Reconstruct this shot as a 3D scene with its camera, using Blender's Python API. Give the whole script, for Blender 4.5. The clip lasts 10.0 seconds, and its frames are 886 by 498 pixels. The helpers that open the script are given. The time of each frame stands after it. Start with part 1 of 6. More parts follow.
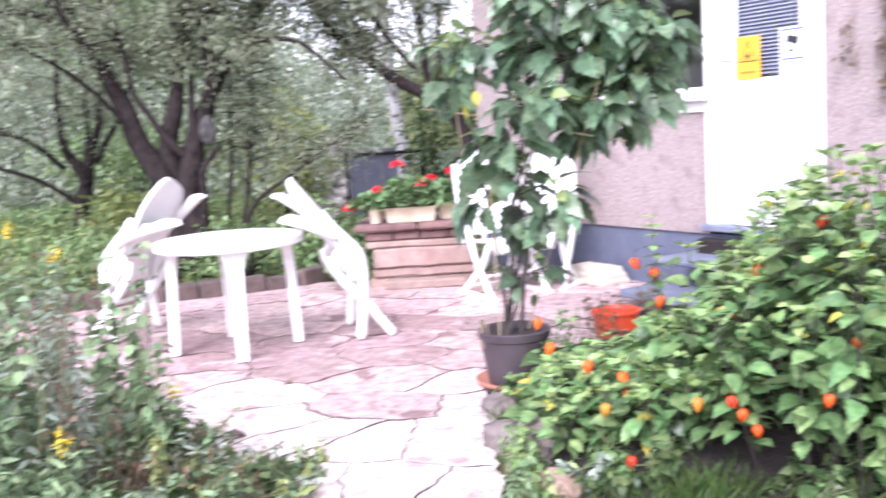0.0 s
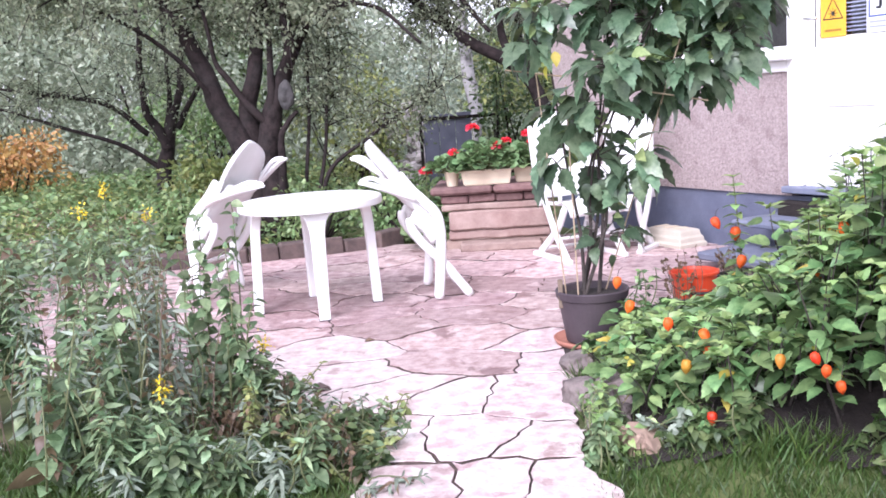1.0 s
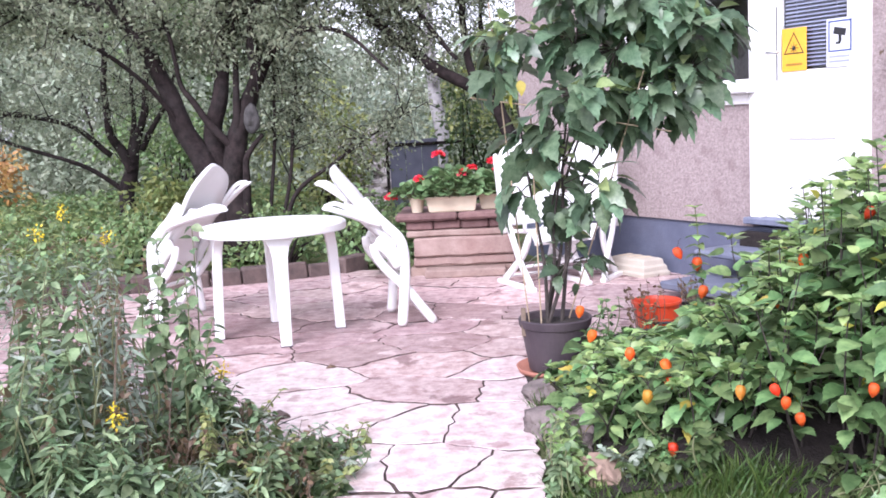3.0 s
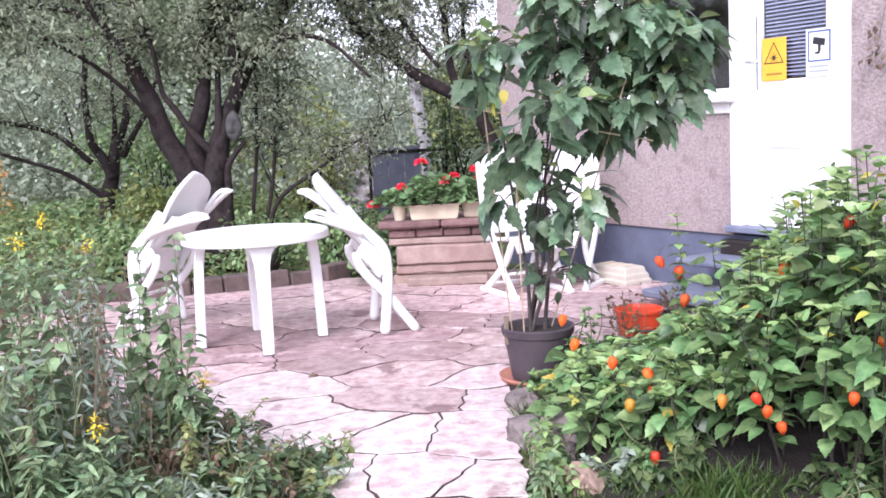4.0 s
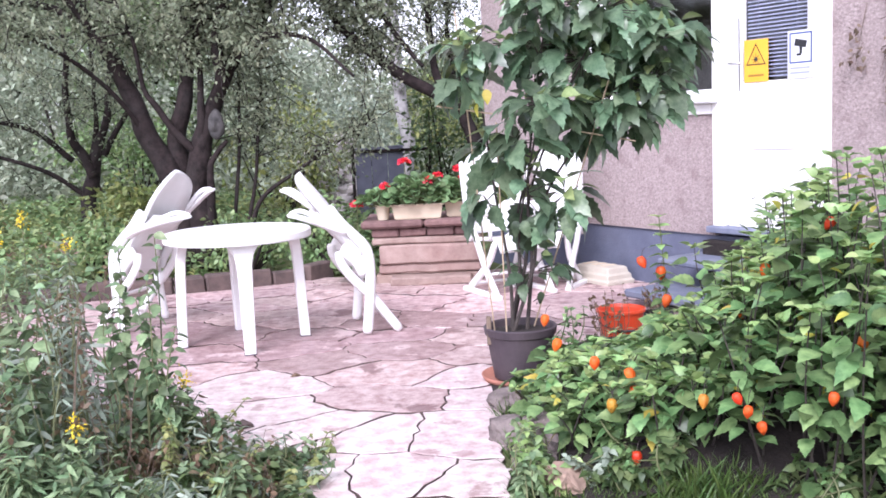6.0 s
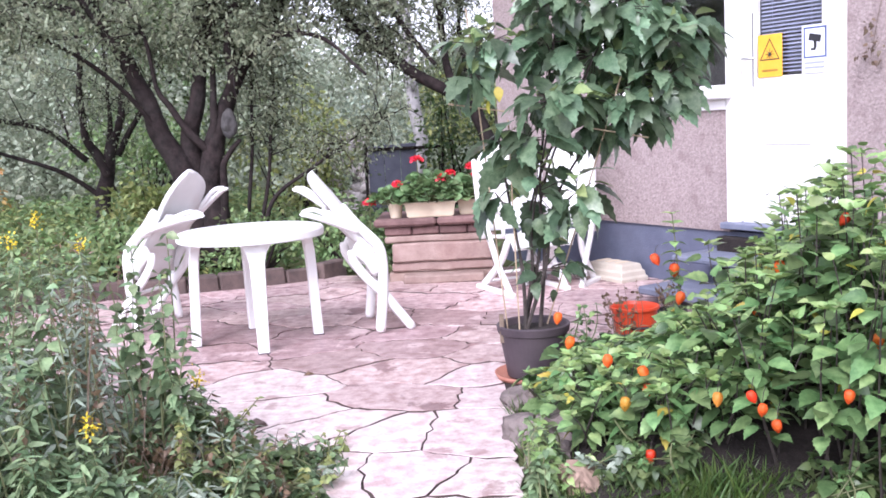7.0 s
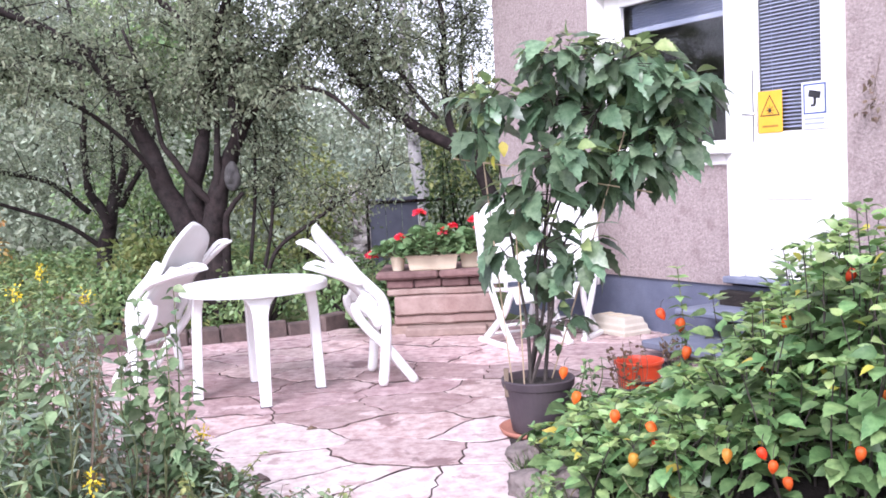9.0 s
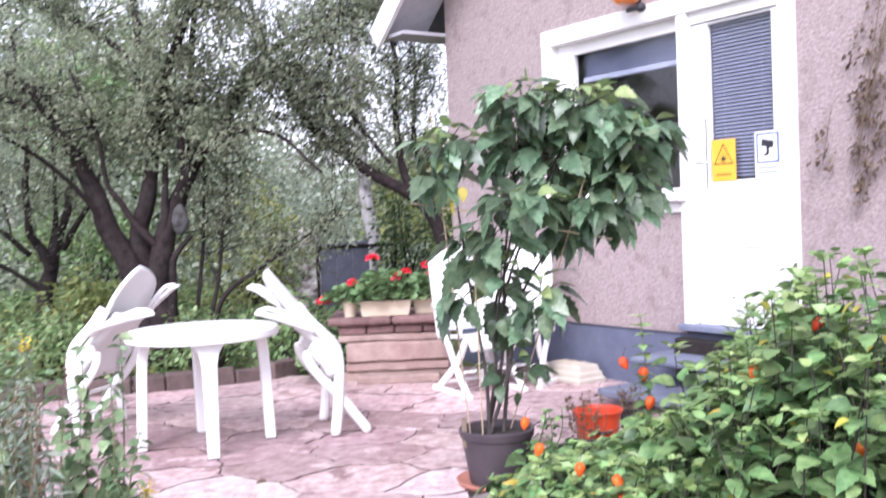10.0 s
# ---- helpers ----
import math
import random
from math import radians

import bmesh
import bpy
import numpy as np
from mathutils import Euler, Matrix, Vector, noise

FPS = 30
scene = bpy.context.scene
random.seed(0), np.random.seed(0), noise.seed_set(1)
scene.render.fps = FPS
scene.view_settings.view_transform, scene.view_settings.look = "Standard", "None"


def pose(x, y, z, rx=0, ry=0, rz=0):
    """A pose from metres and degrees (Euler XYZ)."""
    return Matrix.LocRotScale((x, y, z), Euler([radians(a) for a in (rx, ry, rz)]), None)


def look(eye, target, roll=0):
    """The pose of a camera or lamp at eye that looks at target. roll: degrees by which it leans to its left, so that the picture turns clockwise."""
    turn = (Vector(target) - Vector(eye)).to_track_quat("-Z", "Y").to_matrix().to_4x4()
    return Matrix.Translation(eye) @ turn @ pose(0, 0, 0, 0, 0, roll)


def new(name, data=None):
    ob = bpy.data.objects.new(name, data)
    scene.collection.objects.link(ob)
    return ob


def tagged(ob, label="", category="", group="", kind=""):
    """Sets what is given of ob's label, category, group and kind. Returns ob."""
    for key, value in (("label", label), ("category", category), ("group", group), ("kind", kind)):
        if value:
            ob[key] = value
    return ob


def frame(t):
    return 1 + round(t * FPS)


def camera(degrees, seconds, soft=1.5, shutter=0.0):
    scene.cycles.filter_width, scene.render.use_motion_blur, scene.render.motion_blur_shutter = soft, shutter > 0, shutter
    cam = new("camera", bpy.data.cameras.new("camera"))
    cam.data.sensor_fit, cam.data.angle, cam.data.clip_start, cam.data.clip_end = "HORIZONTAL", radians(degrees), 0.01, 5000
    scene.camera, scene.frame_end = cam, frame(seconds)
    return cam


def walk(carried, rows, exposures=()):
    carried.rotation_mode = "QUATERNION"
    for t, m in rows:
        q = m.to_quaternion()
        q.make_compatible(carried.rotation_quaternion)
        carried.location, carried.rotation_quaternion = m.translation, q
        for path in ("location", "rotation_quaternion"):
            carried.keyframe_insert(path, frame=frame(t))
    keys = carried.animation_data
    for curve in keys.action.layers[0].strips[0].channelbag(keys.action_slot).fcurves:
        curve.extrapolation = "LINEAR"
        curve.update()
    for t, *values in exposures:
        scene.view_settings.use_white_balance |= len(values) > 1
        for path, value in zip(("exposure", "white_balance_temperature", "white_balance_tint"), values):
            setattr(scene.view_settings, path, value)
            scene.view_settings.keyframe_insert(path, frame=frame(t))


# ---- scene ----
cam = camera(49.0, 10.0, soft=1.7, shutter=0.5)

# seconds, eye, yaw, pitch, lean
PATH = [
    (0.0, 0.026, 0.033, 1.319, -0.95, -7.36, 3.54),
    (0.2, 0.020, 0.017, 1.315, 2.10, -7.71, 3.37),
    (0.3, 0.017, 0.009, 1.311, 2.85, -8.00, 3.26),
    (0.5, 0.010, -0.006, 1.307, 3.71, -8.42, 3.53),
    (1.0, -0.020, -0.039, 1.301, 3.33, -9.08, 4.02),
    (1.5, -0.013, -0.032, 1.310, 3.13, -8.85, 3.55),
    (2.0, -0.003, -0.007, 1.309, 1.35, -7.80, 2.82),
    (2.5, -0.006, -0.017, 1.302, 1.48, -7.81, 3.08),
    (4.0, -0.011, -0.017, 1.312, 0.14, -7.34, 2.88),
    (4.5, -0.019, -0.024, 1.317, -0.45, -7.50, 2.80),
    (5.0, -0.012, -0.015, 1.315, -1.26, -7.25, 2.26),
    (5.5, 0.011, -0.003, 1.310, -0.65, -7.37, 2.24),
    (5.7, -0.005, -0.011, 1.312, -0.88, -7.40, 2.59),
    (6.8, -0.007, -0.006, 1.307, -0.43, -7.42, 2.66),
    (7.0, 0.001, -0.002, 1.313, 0.00, -7.52, 3.00),
    (7.5, 0.004, 0.001, 1.310, 0.04, -7.49, 2.85),
    (7.8, 0.003, 0.005, 1.316, -0.51, -6.23, 2.89),
    (8.0, 0.002, 0.007, 1.319, -0.80, -5.06, 3.14),
    (8.5, -0.016, -0.013, 1.322, -0.66, -4.60, 2.70),
    (9.0, -0.029, -0.008, 1.323, -0.24, -4.46, 2.80),
    (9.5, -0.028, 0.031, 1.319, -0.52, -5.20, 3.13),
    (9.8, -0.054, 0.058, 1.322, -2.24, -3.51, 2.51),
    (10.0, -0.078, 0.095, 1.325, -3.47, -1.95, 2.26),
]


def aim(x, y, z, yaw, pitch, lean):
    a, b = radians(yaw), radians(pitch)
    way = Vector((-math.sin(a) * math.cos(b), math.cos(a) * math.cos(b), math.sin(b)))
    return look((x, y, z), Vector((x, y, z)) + way, -lean)


walk(cam, [(r[0], aim(*r[1:])) for r in PATH],
     exposures=[(0.0, 1.68, 5840, 25), (0.6, 1.48, 5840, 25), (2.0, 1.28, 5840, 25), (7.6, 1.28, 5840, 25), (10.0, 1.33, 5840, 25)])

# ---------------------------------------------------------------- light
SUN_EL, SUN_AZ = radians(42), radians(200)
world = bpy.data.worlds.new("overcast_sky")
scene.world = world
world.use_nodes = True
wn, wl = world.node_tree.nodes, world.node_tree.links
sky = wn.new("ShaderNodeTexSky")
sky.sky_type, sky.sun_disc, sky.sun_elevation, sky.sun_rotation = "NISHITA", False, SUN_EL, SUN_AZ
sky.air_density, sky.dust_density = 1.0, 1.5
grey = wn.new("ShaderNodeHueSaturation")
grey.inputs["Saturation"].default_value = 0.18
wl.new(sky.outputs[0], grey.inputs["Color"])
wl.new(grey.outputs[0], wn["Background"].inputs["Color"])
wn["Background"].inputs["Strength"].default_value = 0.15
sun_data = bpy.data.lights.new("sun", "SUN")
sun_data.energy, sun_data.angle, sun_data.color = 1.5, radians(30), (1.0, 0.97, 0.92)
sun = new("sun", sun_data)
sd = Vector((math.sin(SUN_AZ) * math.cos(SUN_EL), math.cos(SUN_AZ) * math.cos(SUN_EL), math.sin(SUN_EL)))
sun.matrix_world = look(sd * 40, (0, 0, 0))

# ---------------------------------------------------------------- materials


def mat(name, c1, c2, scale=12.0, rough=0.6, bump=0.15, fine=90.0, rand="", rv=0.0, hue=0.0, metal=0.0,
        through_light=0.0, stain=None, stain_scale=2.5, stain_amount=0.4, spec=0.5, stain_edge=0.24, stain_rough=0.5, soft_mix=0.36):
    """A surface of two colours mixed by noise at two sizes, with fine relief; rand: island or object, for pieces that differ."""
    m = bpy.data.materials.new(name)
    m.use_nodes = True
    n, l = m.node_tree.nodes, m.node_tree.links
    b = n["Principled BSDF"]
    geo = n.new("ShaderNodeNewGeometry")
    nz = n.new("ShaderNodeTexNoise")
    nz.inputs["Scale"].default_value, nz.inputs["Detail"].default_value = scale, 6.0
    nz.inputs["Roughness"].default_value = 0.65
    l.new(geo.outputs["Position"], nz.inputs["Vector"])
    ramp = n.new("ShaderNodeMapRange")
    ramp.inputs[1].default_value, ramp.inputs[2].default_value = 0.5 - soft_mix / 2, 0.5 + soft_mix / 2
    l.new(nz.outputs["Fac"], ramp.inputs[0])
    mix = n.new("ShaderNodeMix")
    mix.data_type = "RGBA"
    mix.inputs[6].default_value, mix.inputs[7].default_value = (*c1, 1), (*c2, 1)
    l.new(ramp.outputs[0], mix.inputs[0])
    out = mix.outputs[2]
    if stain:
        sn = n.new("ShaderNodeTexNoise")
        sn.inputs["Scale"].default_value, sn.inputs["Detail"].default_value, sn.inputs["Roughness"].default_value = stain_scale, 9.0, stain_rough
        l.new(geo.outputs["Position"], sn.inputs["Vector"])
        sr = n.new("ShaderNodeMapRange")
        sr.inputs[1].default_value, sr.inputs[2].default_value, sr.inputs[4].default_value = 0.60 - stain_edge / 2, 0.60 + stain_edge / 2, stain_amount
        l.new(sn.outputs["Fac"], sr.inputs[0])
        sm = n.new("ShaderNodeMix")
        sm.data_type = "RGBA"
        sm.inputs[7].default_value = (*stain, 1)
        l.new(out, sm.inputs[6])
        l.new(sr.outputs[0], sm.inputs[0])
        out = sm.outputs[2]
    if rand:
        hs = n.new("ShaderNodeHueSaturation")
        src = geo.outputs["Random Per Island"] if rand == "island" else n.new("ShaderNodeObjectInfo").outputs["Random"]
        v = n.new("ShaderNodeMapRange")
        v.inputs[3].default_value, v.inputs[4].default_value = 1 - rv, 1 + rv
        l.new(src, v.inputs[0])
        l.new(v.outputs[0], hs.inputs["Value"])
        if hue:
            w = n.new("ShaderNodeTexWhiteNoise")
            w.noise_dimensions = "1D"
            l.new(src, w.inputs["W"])
            h = n.new("ShaderNodeMapRange")
            h.inputs[3].default_value, h.inputs[4].default_value = 0.5 - hue, 0.5 + hue
            l.new(w.outputs["Value"], h.inputs[0])
            l.new(h.outputs[0], hs.inputs["Hue"])
        l.new(out, hs.inputs["Color"])
        out = hs.outputs[0]
    l.new(out, b.inputs["Base Color"])
    b.inputs["Roughness"].default_value, b.inputs["Metallic"].default_value = rough, metal
    b.inputs["Specular IOR Level"].default_value = spec
    if bump:
        fz = n.new("ShaderNodeTexNoise")
        fz.inputs["Scale"].default_value, fz.inputs["Detail"].default_value = fine, 4.0
        l.new(geo.outputs["Position"], fz.inputs["Vector"])
        bp = n.new("ShaderNodeBump")
        bp.inputs["Strength"].default_value, bp.inputs["Distance"].default_value = bump, 0.01
        l.new(fz.outputs["Fac"], bp.inputs["Height"])
        l.new(bp.outputs[0], b.inputs["Normal"])
    if through_light:
        tr = n.new("ShaderNodeBsdfTranslucent")
        l.new(out, tr.inputs["Color"])
        ms = n.new("ShaderNodeMixShader")
        ms.inputs[0].default_value = through_light
        l.new(b.outputs[0], ms.inputs[1])
        l.new(tr.outputs[0], ms.inputs[2])
        l.new(ms.outputs[0], n["Material Output"].inputs["Surface"])
    return m


def leaf_mat(name, c1, c2, rv=0.35, hue=0.02, rough=0.45, t=0.3):
    return mat(name, c1, c2, scale=25, rough=rough, bump=0.1, fine=60, rand="island", rv=rv, hue=hue, through_light=t)


M_FLAG = mat("pink_sandstone", (0.36, 0.225, 0.218), (0.65, 0.515, 0.50), scale=13, rough=0.5, bump=0.5, fine=45, rand="object", rv=0.16, hue=0.012,
             stain=(0.17, 0.085, 0.09), stain_scale=3.6, stain_amount=0.72, stain_edge=0.035, stain_rough=0.62, soft_mix=0.27)
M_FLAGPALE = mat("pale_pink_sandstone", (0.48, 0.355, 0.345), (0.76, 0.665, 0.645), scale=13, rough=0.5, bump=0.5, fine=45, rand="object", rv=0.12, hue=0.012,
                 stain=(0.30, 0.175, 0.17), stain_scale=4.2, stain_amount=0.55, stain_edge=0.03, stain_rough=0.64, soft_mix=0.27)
# flags round the table: damp stone and the table's shade in one colour
M_FLAGDAMPSHADE = mat("damp_shaded_mauve_sandstone", (0.235, 0.14, 0.14), (0.43, 0.31, 0.31), scale=13, rough=0.4, bump=0.5, fine=45, rand="object", rv=0.15, hue=0.012,
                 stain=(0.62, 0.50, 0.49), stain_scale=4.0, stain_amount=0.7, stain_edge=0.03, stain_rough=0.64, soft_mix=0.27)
M_SOIL = mat("dark_soil", (0.012, 0.009, 0.008), (0.032, 0.024, 0.021), scale=18, rough=0.95, bump=0.8, fine=60)
M_JOINT = mat("joint_earth_and_gap_shade", (0.045, 0.032, 0.028), (0.12, 0.085, 0.072), scale=16, rough=0.95, bump=0.8, fine=55)
M_GRASSY = mat("meadow_ground", (0.06, 0.085, 0.025), (0.13, 0.15, 0.05), scale=3, rough=0.95, bump=0.7, fine=30, stain=(0.10, 0.08, 0.05), stain_scale=0.8, stain_amount=0.5)
M_PLASTER = mat("pink_roughcast", (0.25, 0.198, 0.192), (0.42, 0.348, 0.338), scale=48, rough=0.92, bump=1.0, fine=52, stain=(0.21, 0.155, 0.155), stain_scale=7.0, stain_amount=0.55, stain_edge=0.12, stain_rough=0.6)
M_PLINTH = mat("blue_grey_plinth_paint", (0.10, 0.115, 0.17), (0.135, 0.15, 0.215), scale=7, rough=0.8, bump=0.35, fine=60, stain=(0.085, 0.09, 0.12), stain_amount=0.5)
M_MASK = mat("grey_carved_stone", (0.04, 0.038, 0.038), (0.09, 0.085, 0.083), scale=12, rough=0.9, bump=0.6, fine=50)
M_STEP = mat("blue_grey_concrete", (0.16, 0.18, 0.25), (0.24, 0.26, 0.33), scale=6, rough=0.75, bump=0.3, fine=70, stain=(0.1, 0.11, 0.14), stain_amount=0.5)
M_WHITE = mat("white_gloss_paint", (0.80, 0.79, 0.78), (0.84, 0.83, 0.82), scale=4, rough=0.4, bump=0.05, stain=(0.72, 0.70, 0.67), stain_amount=0.3)
M_PLASTIC = mat("white_garden_plastic", (0.80, 0.80, 0.79), (0.84, 0.84, 0.83), scale=6, rough=0.42, bump=0.06, fine=140, stain=(0.70, 0.70, 0.67), stain_scale=5, stain_amount=0.35)
# the room's dimness and the panes' bluish sky reflection are in this colour
M_DARK = mat("dim_sky_tinted_interior", (0.10, 0.115, 0.15), (0.15, 0.165, 0.20), rough=0.9, bump=0)
M_ROOF = mat("grey_roof_sheet", (0.10, 0.10, 0.10), (0.16, 0.155, 0.15), scale=6, rough=0.7, bump=0.2)
M_SOFFIT = mat("pale_grey_boards", (0.42, 0.41, 0.44), (0.5, 0.49, 0.52), scale=10, rough=0.7, bump=0.1)
M_TIMBER = mat("weathered_pinkish_slab", (0.26, 0.18, 0.155), (0.40, 0.30, 0.255), scale=9, rough=0.85, bump=0.45, fine=50, rand="object", rv=0.14, hue=0.01, stain=(0.23, 0.13, 0.11), stain_scale=3, stain_amount=0.5)
M_CAP = mat("reddish_cap_stone", (0.12, 0.065, 0.062), (0.23, 0.14, 0.128), scale=9, rough=0.85, bump=0.5, fine=45, rand="object", rv=0.15)
M_EDGE = mat("edging_stone", (0.062, 0.045, 0.042), (0.14, 0.10, 0.088), scale=8, rough=0.9, bump=0.5, fine=45, rand="object", rv=0.25)
M_ROCK = mat("grey_brown_rock", (0.10, 0.08, 0.076), (0.29, 0.24, 0.225), scale=9, rough=0.9, bump=0.7, fine=35, rand="object", rv=0.25, stain=(0.10, 0.09, 0.08), stain_scale=5)
M_ROCKTAN = mat("tan_rock", (0.25, 0.165, 0.125), (0.42, 0.31, 0.24), scale=7, rough=0.9, bump=0.6, fine=35)
M_CREAM = mat("cream_plastic", (0.66, 0.55, 0.40), (0.74, 0.64, 0.49), scale=8, rough=0.5, bump=0.08, stain=(0.5, 0.4, 0.28), stain_amount=0.4)
M_TERRA = mat("terracotta", (0.34, 0.13, 0.09), (0.45, 0.2, 0.14), scale=9, rough=0.8, bump=0.2, stain=(0.2, 0.1, 0.08))
M_POT = mat("dark_purplish_pot_plastic", (0.042, 0.031, 0.039), (0.070, 0.053, 0.062), scale=8, rough=0.6, bump=0.08, stain=(0.09, 0.075, 0.075), stain_amount=0.45)
M_RED = mat("red_bucket_plastic", (0.75, 0.075, 0.025), (0.82, 0.11, 0.04), scale=6, rough=0.38, bump=0.04, through_light=0.15)
M_BARK = mat("dark_bark", (0.012, 0.0095, 0.0095), (0.042, 0.031, 0.030), scale=14, rough=0.95, spec=0.2, bump=1.0, fine=28, stain=(0.065, 0.06, 0.058), stain_scale=4, stain_amount=0.3)
M_BIRCH = mat("birch_bark", (0.34, 0.33, 0.33), (0.50, 0.48, 0.48), scale=10, rough=0.85, bump=0.4, stain=(0.06, 0.05, 0.05), stain_scale=6, stain_amount=0.9)
M_STEM = mat("green_stem", (0.10, 0.12, 0.05), (0.16, 0.17, 0.08), scale=20, rough=0.7, bump=0.1)
M_STEMBROWN = mat("brown_stem", (0.12, 0.085, 0.06), (0.21, 0.16, 0.12), scale=20, rough=0.85, bump=0.2)
M_STEMDARK = mat("dark_stem", (0.032, 0.026, 0.024), (0.075, 0.06, 0.052), scale=20, rough=0.8, bump=0.2)
M_CANE = mat("bamboo_cane", (0.36, 0.27, 0.18), (0.46, 0.36, 0.25), scale=20, rough=0.6, bump=0.1)
M_GLASS = bpy.data.materials.new("window_glass")
M_GLASS.use_nodes = True
_g = M_GLASS.node_tree.nodes["Principled BSDF"]
_g.inputs["Transmission Weight"].default_value, _g.inputs["Roughness"].default_value, _g.inputs["IOR"].default_value = 1.0, 0.02, 1.45
M_BLIND = mat("blue_grey_blind_slat", (0.30, 0.34, 0.50), (0.34, 0.38, 0.54), rough=0.45, bump=0)
M_YELLOW = mat("yellow_sign", (0.80, 0.42, 0.03), (0.84, 0.46, 0.05), rough=0.4, bump=0)
M_BLACK = mat("black_print", (0.015, 0.015, 0.018), (0.025, 0.025, 0.03), rough=0.5, bump=0)
M_SIGNBLUE = mat("blue_sign_line", (0.05, 0.09, 0.28), (0.06, 0.1, 0.3), rough=0.4, bump=0)
M_GREYTEXT = mat("grey_print", (0.35, 0.38, 0.46), (0.4, 0.42, 0.5), rough=0.5, bump=0)
M_ORANGE = mat("orange_lamp_plastic", (0.75, 0.2, 0.03), (0.8, 0.25, 0.05), rough=0.35, bump=0)

L_APPLE = leaf_mat("apple_leaf", (0.19, 0.23, 0.145), (0.385, 0.42, 0.29), rv=0.45, hue=0.03, rough=0.75, t=0.5)
L_SHRUB = leaf_mat("shrub_leaf", (0.06, 0.105, 0.04), (0.12, 0.175, 0.065), rv=0.45, hue=0.03)
# distance haze is put into this paler, greyer leaf colour
L_FAR = leaf_mat("hazed_far_leaf", (0.30, 0.35, 0.25), (0.44, 0.49, 0.37), rv=0.35, hue=0.03, t=0.4)
L_MEADOW = leaf_mat("meadow_leaf", (0.15, 0.235, 0.09), (0.28, 0.38, 0.165), rv=0.4, hue=0.03)
L_YELLOWGREEN = leaf_mat("yellow_green_leaf", (0.19, 0.235, 0.07), (0.34, 0.375, 0.14), rv=0.35, hue=0.03)
L_PHYS = leaf_mat("lantern_plant_leaf", (0.062, 0.130, 0.045), (0.205, 0.315, 0.125), rv=0.58, hue=0.025, rough=0.36, t=0.15)
L_PHYSTIP = leaf_mat("young_lantern_leaf", (0.20, 0.33, 0.10), (0.33, 0.45, 0.19), rv=0.35, hue=0.025, rough=0.4, t=0.25)
L_PHYSY = leaf_mat("yellowed_leaf", (0.42, 0.38, 0.05), (0.55, 0.48, 0.1), rv=0.25, hue=0.02)
L_DATURA = leaf_mat("big_dark_leaf", (0.062, 0.118, 0.062), (0.205, 0.29, 0.175), rv=0.62, hue=0.03, rough=0.28)
L_DATURAL = leaf_mat("pale_tip_leaf", (0.18, 0.26, 0.095), (0.31, 0.39, 0.17), rv=0.3, hue=0.02)
L_WEED = leaf_mat("weed_leaf", (0.10, 0.175, 0.078), (0.285, 0.375, 0.205), rv=0.6, hue=0.03)
L_GREYWEED = leaf_mat("grey_green_leaf", (0.19, 0.245, 0.18), (0.35, 0.41, 0.32), rv=0.35, hue=0.02)
L_DRY = leaf_mat("dry_leaf", (0.13, 0.088, 0.052), (0.25, 0.18, 0.11), rv=0.35, hue=0.02)
L_RUST = leaf_mat("rust_leaf", (0.40, 0.22, 0.07), (0.55, 0.34, 0.12), rv=0.3, hue=0.02)
L_VINE = leaf_mat("dried_vine_leaf", (0.10, 0.07, 0.05), (0.19, 0.135, 0.09), rv=0.35, hue=0.02)
L_GRASS = leaf_mat("grass_blade", (0.05, 0.10, 0.022), (0.095, 0.155, 0.038), rv=0.35, hue=0.02)
L_GERAN = leaf_mat("geranium_leaf", (0.115, 0.21, 0.08), (0.24, 0.35, 0.165), rv=0.35, hue=0.02)
F_RED = leaf_mat("red_petal", (0.75, 0.03, 0.05), (0.85, 0.06, 0.09), rv=0.2, hue=0.01, t=0.25)
F_YELLOW = leaf_mat("yellow_floret", (0.75, 0.55, 0.02), (0.85, 0.68, 0.05), rv=0.2, hue=0.01, t=0.25)
F_LANTERN = mat("orange_lantern_skin", (0.76, 0.10, 0.014), (0.86, 0.20, 0.03), scale=30, rough=0.5, bump=0.3, fine=70, rand="object", rv=0.2, hue=0.016, through_light=0.35)
F_LANTERNY = mat("yellow_green_lantern_skin", (0.62, 0.26, 0.03), (0.68, 0.36, 0.05), scale=30, rough=0.5, bump=0.3, rand="object", rv=0.15, hue=0.015, through_light=0.35)

# ---------------------------------------------------------------- makers


def empty(name, m=None, label="", category="", group="", kind=""):
    ob = new(name)
    ob.empty_display_size = 0.1
    if m is not None:
        ob.matrix_world = m
    return tagged(ob, label, category, group, kind)


def finish(ob, material, parent=None, smooth=False):
    for m in material if isinstance(material, (list, tuple)) else [material]:
        ob.data.materials.append(m)
    if parent is not None:
        ob.parent = parent
    if smooth:
        for p in ob.data.polygons:
            p.use_smooth = True
    return ob


def part(name, bm, material, parent=None, label="", smooth=False, m=None):
    """Links a bmesh as one mesh object, under a thing or a part."""
    if m is not None:
        bm.transform(m)
    bmesh.ops.recalc_face_normals(bm, faces=bm.faces)
    me = bpy.data.meshes.new(name)
    bm.to_mesh(me)
    bm.free()
    ob = finish(new(name, me), material, parent, smooth)
    if label:
        ob["label"] = label
    return ob


def join(bm, other):
    me = bpy.data.meshes.new("tmp")
    other.to_mesh(me)
    other.free()
    bm.from_mesh(me)
    bpy.data.meshes.remove(me)


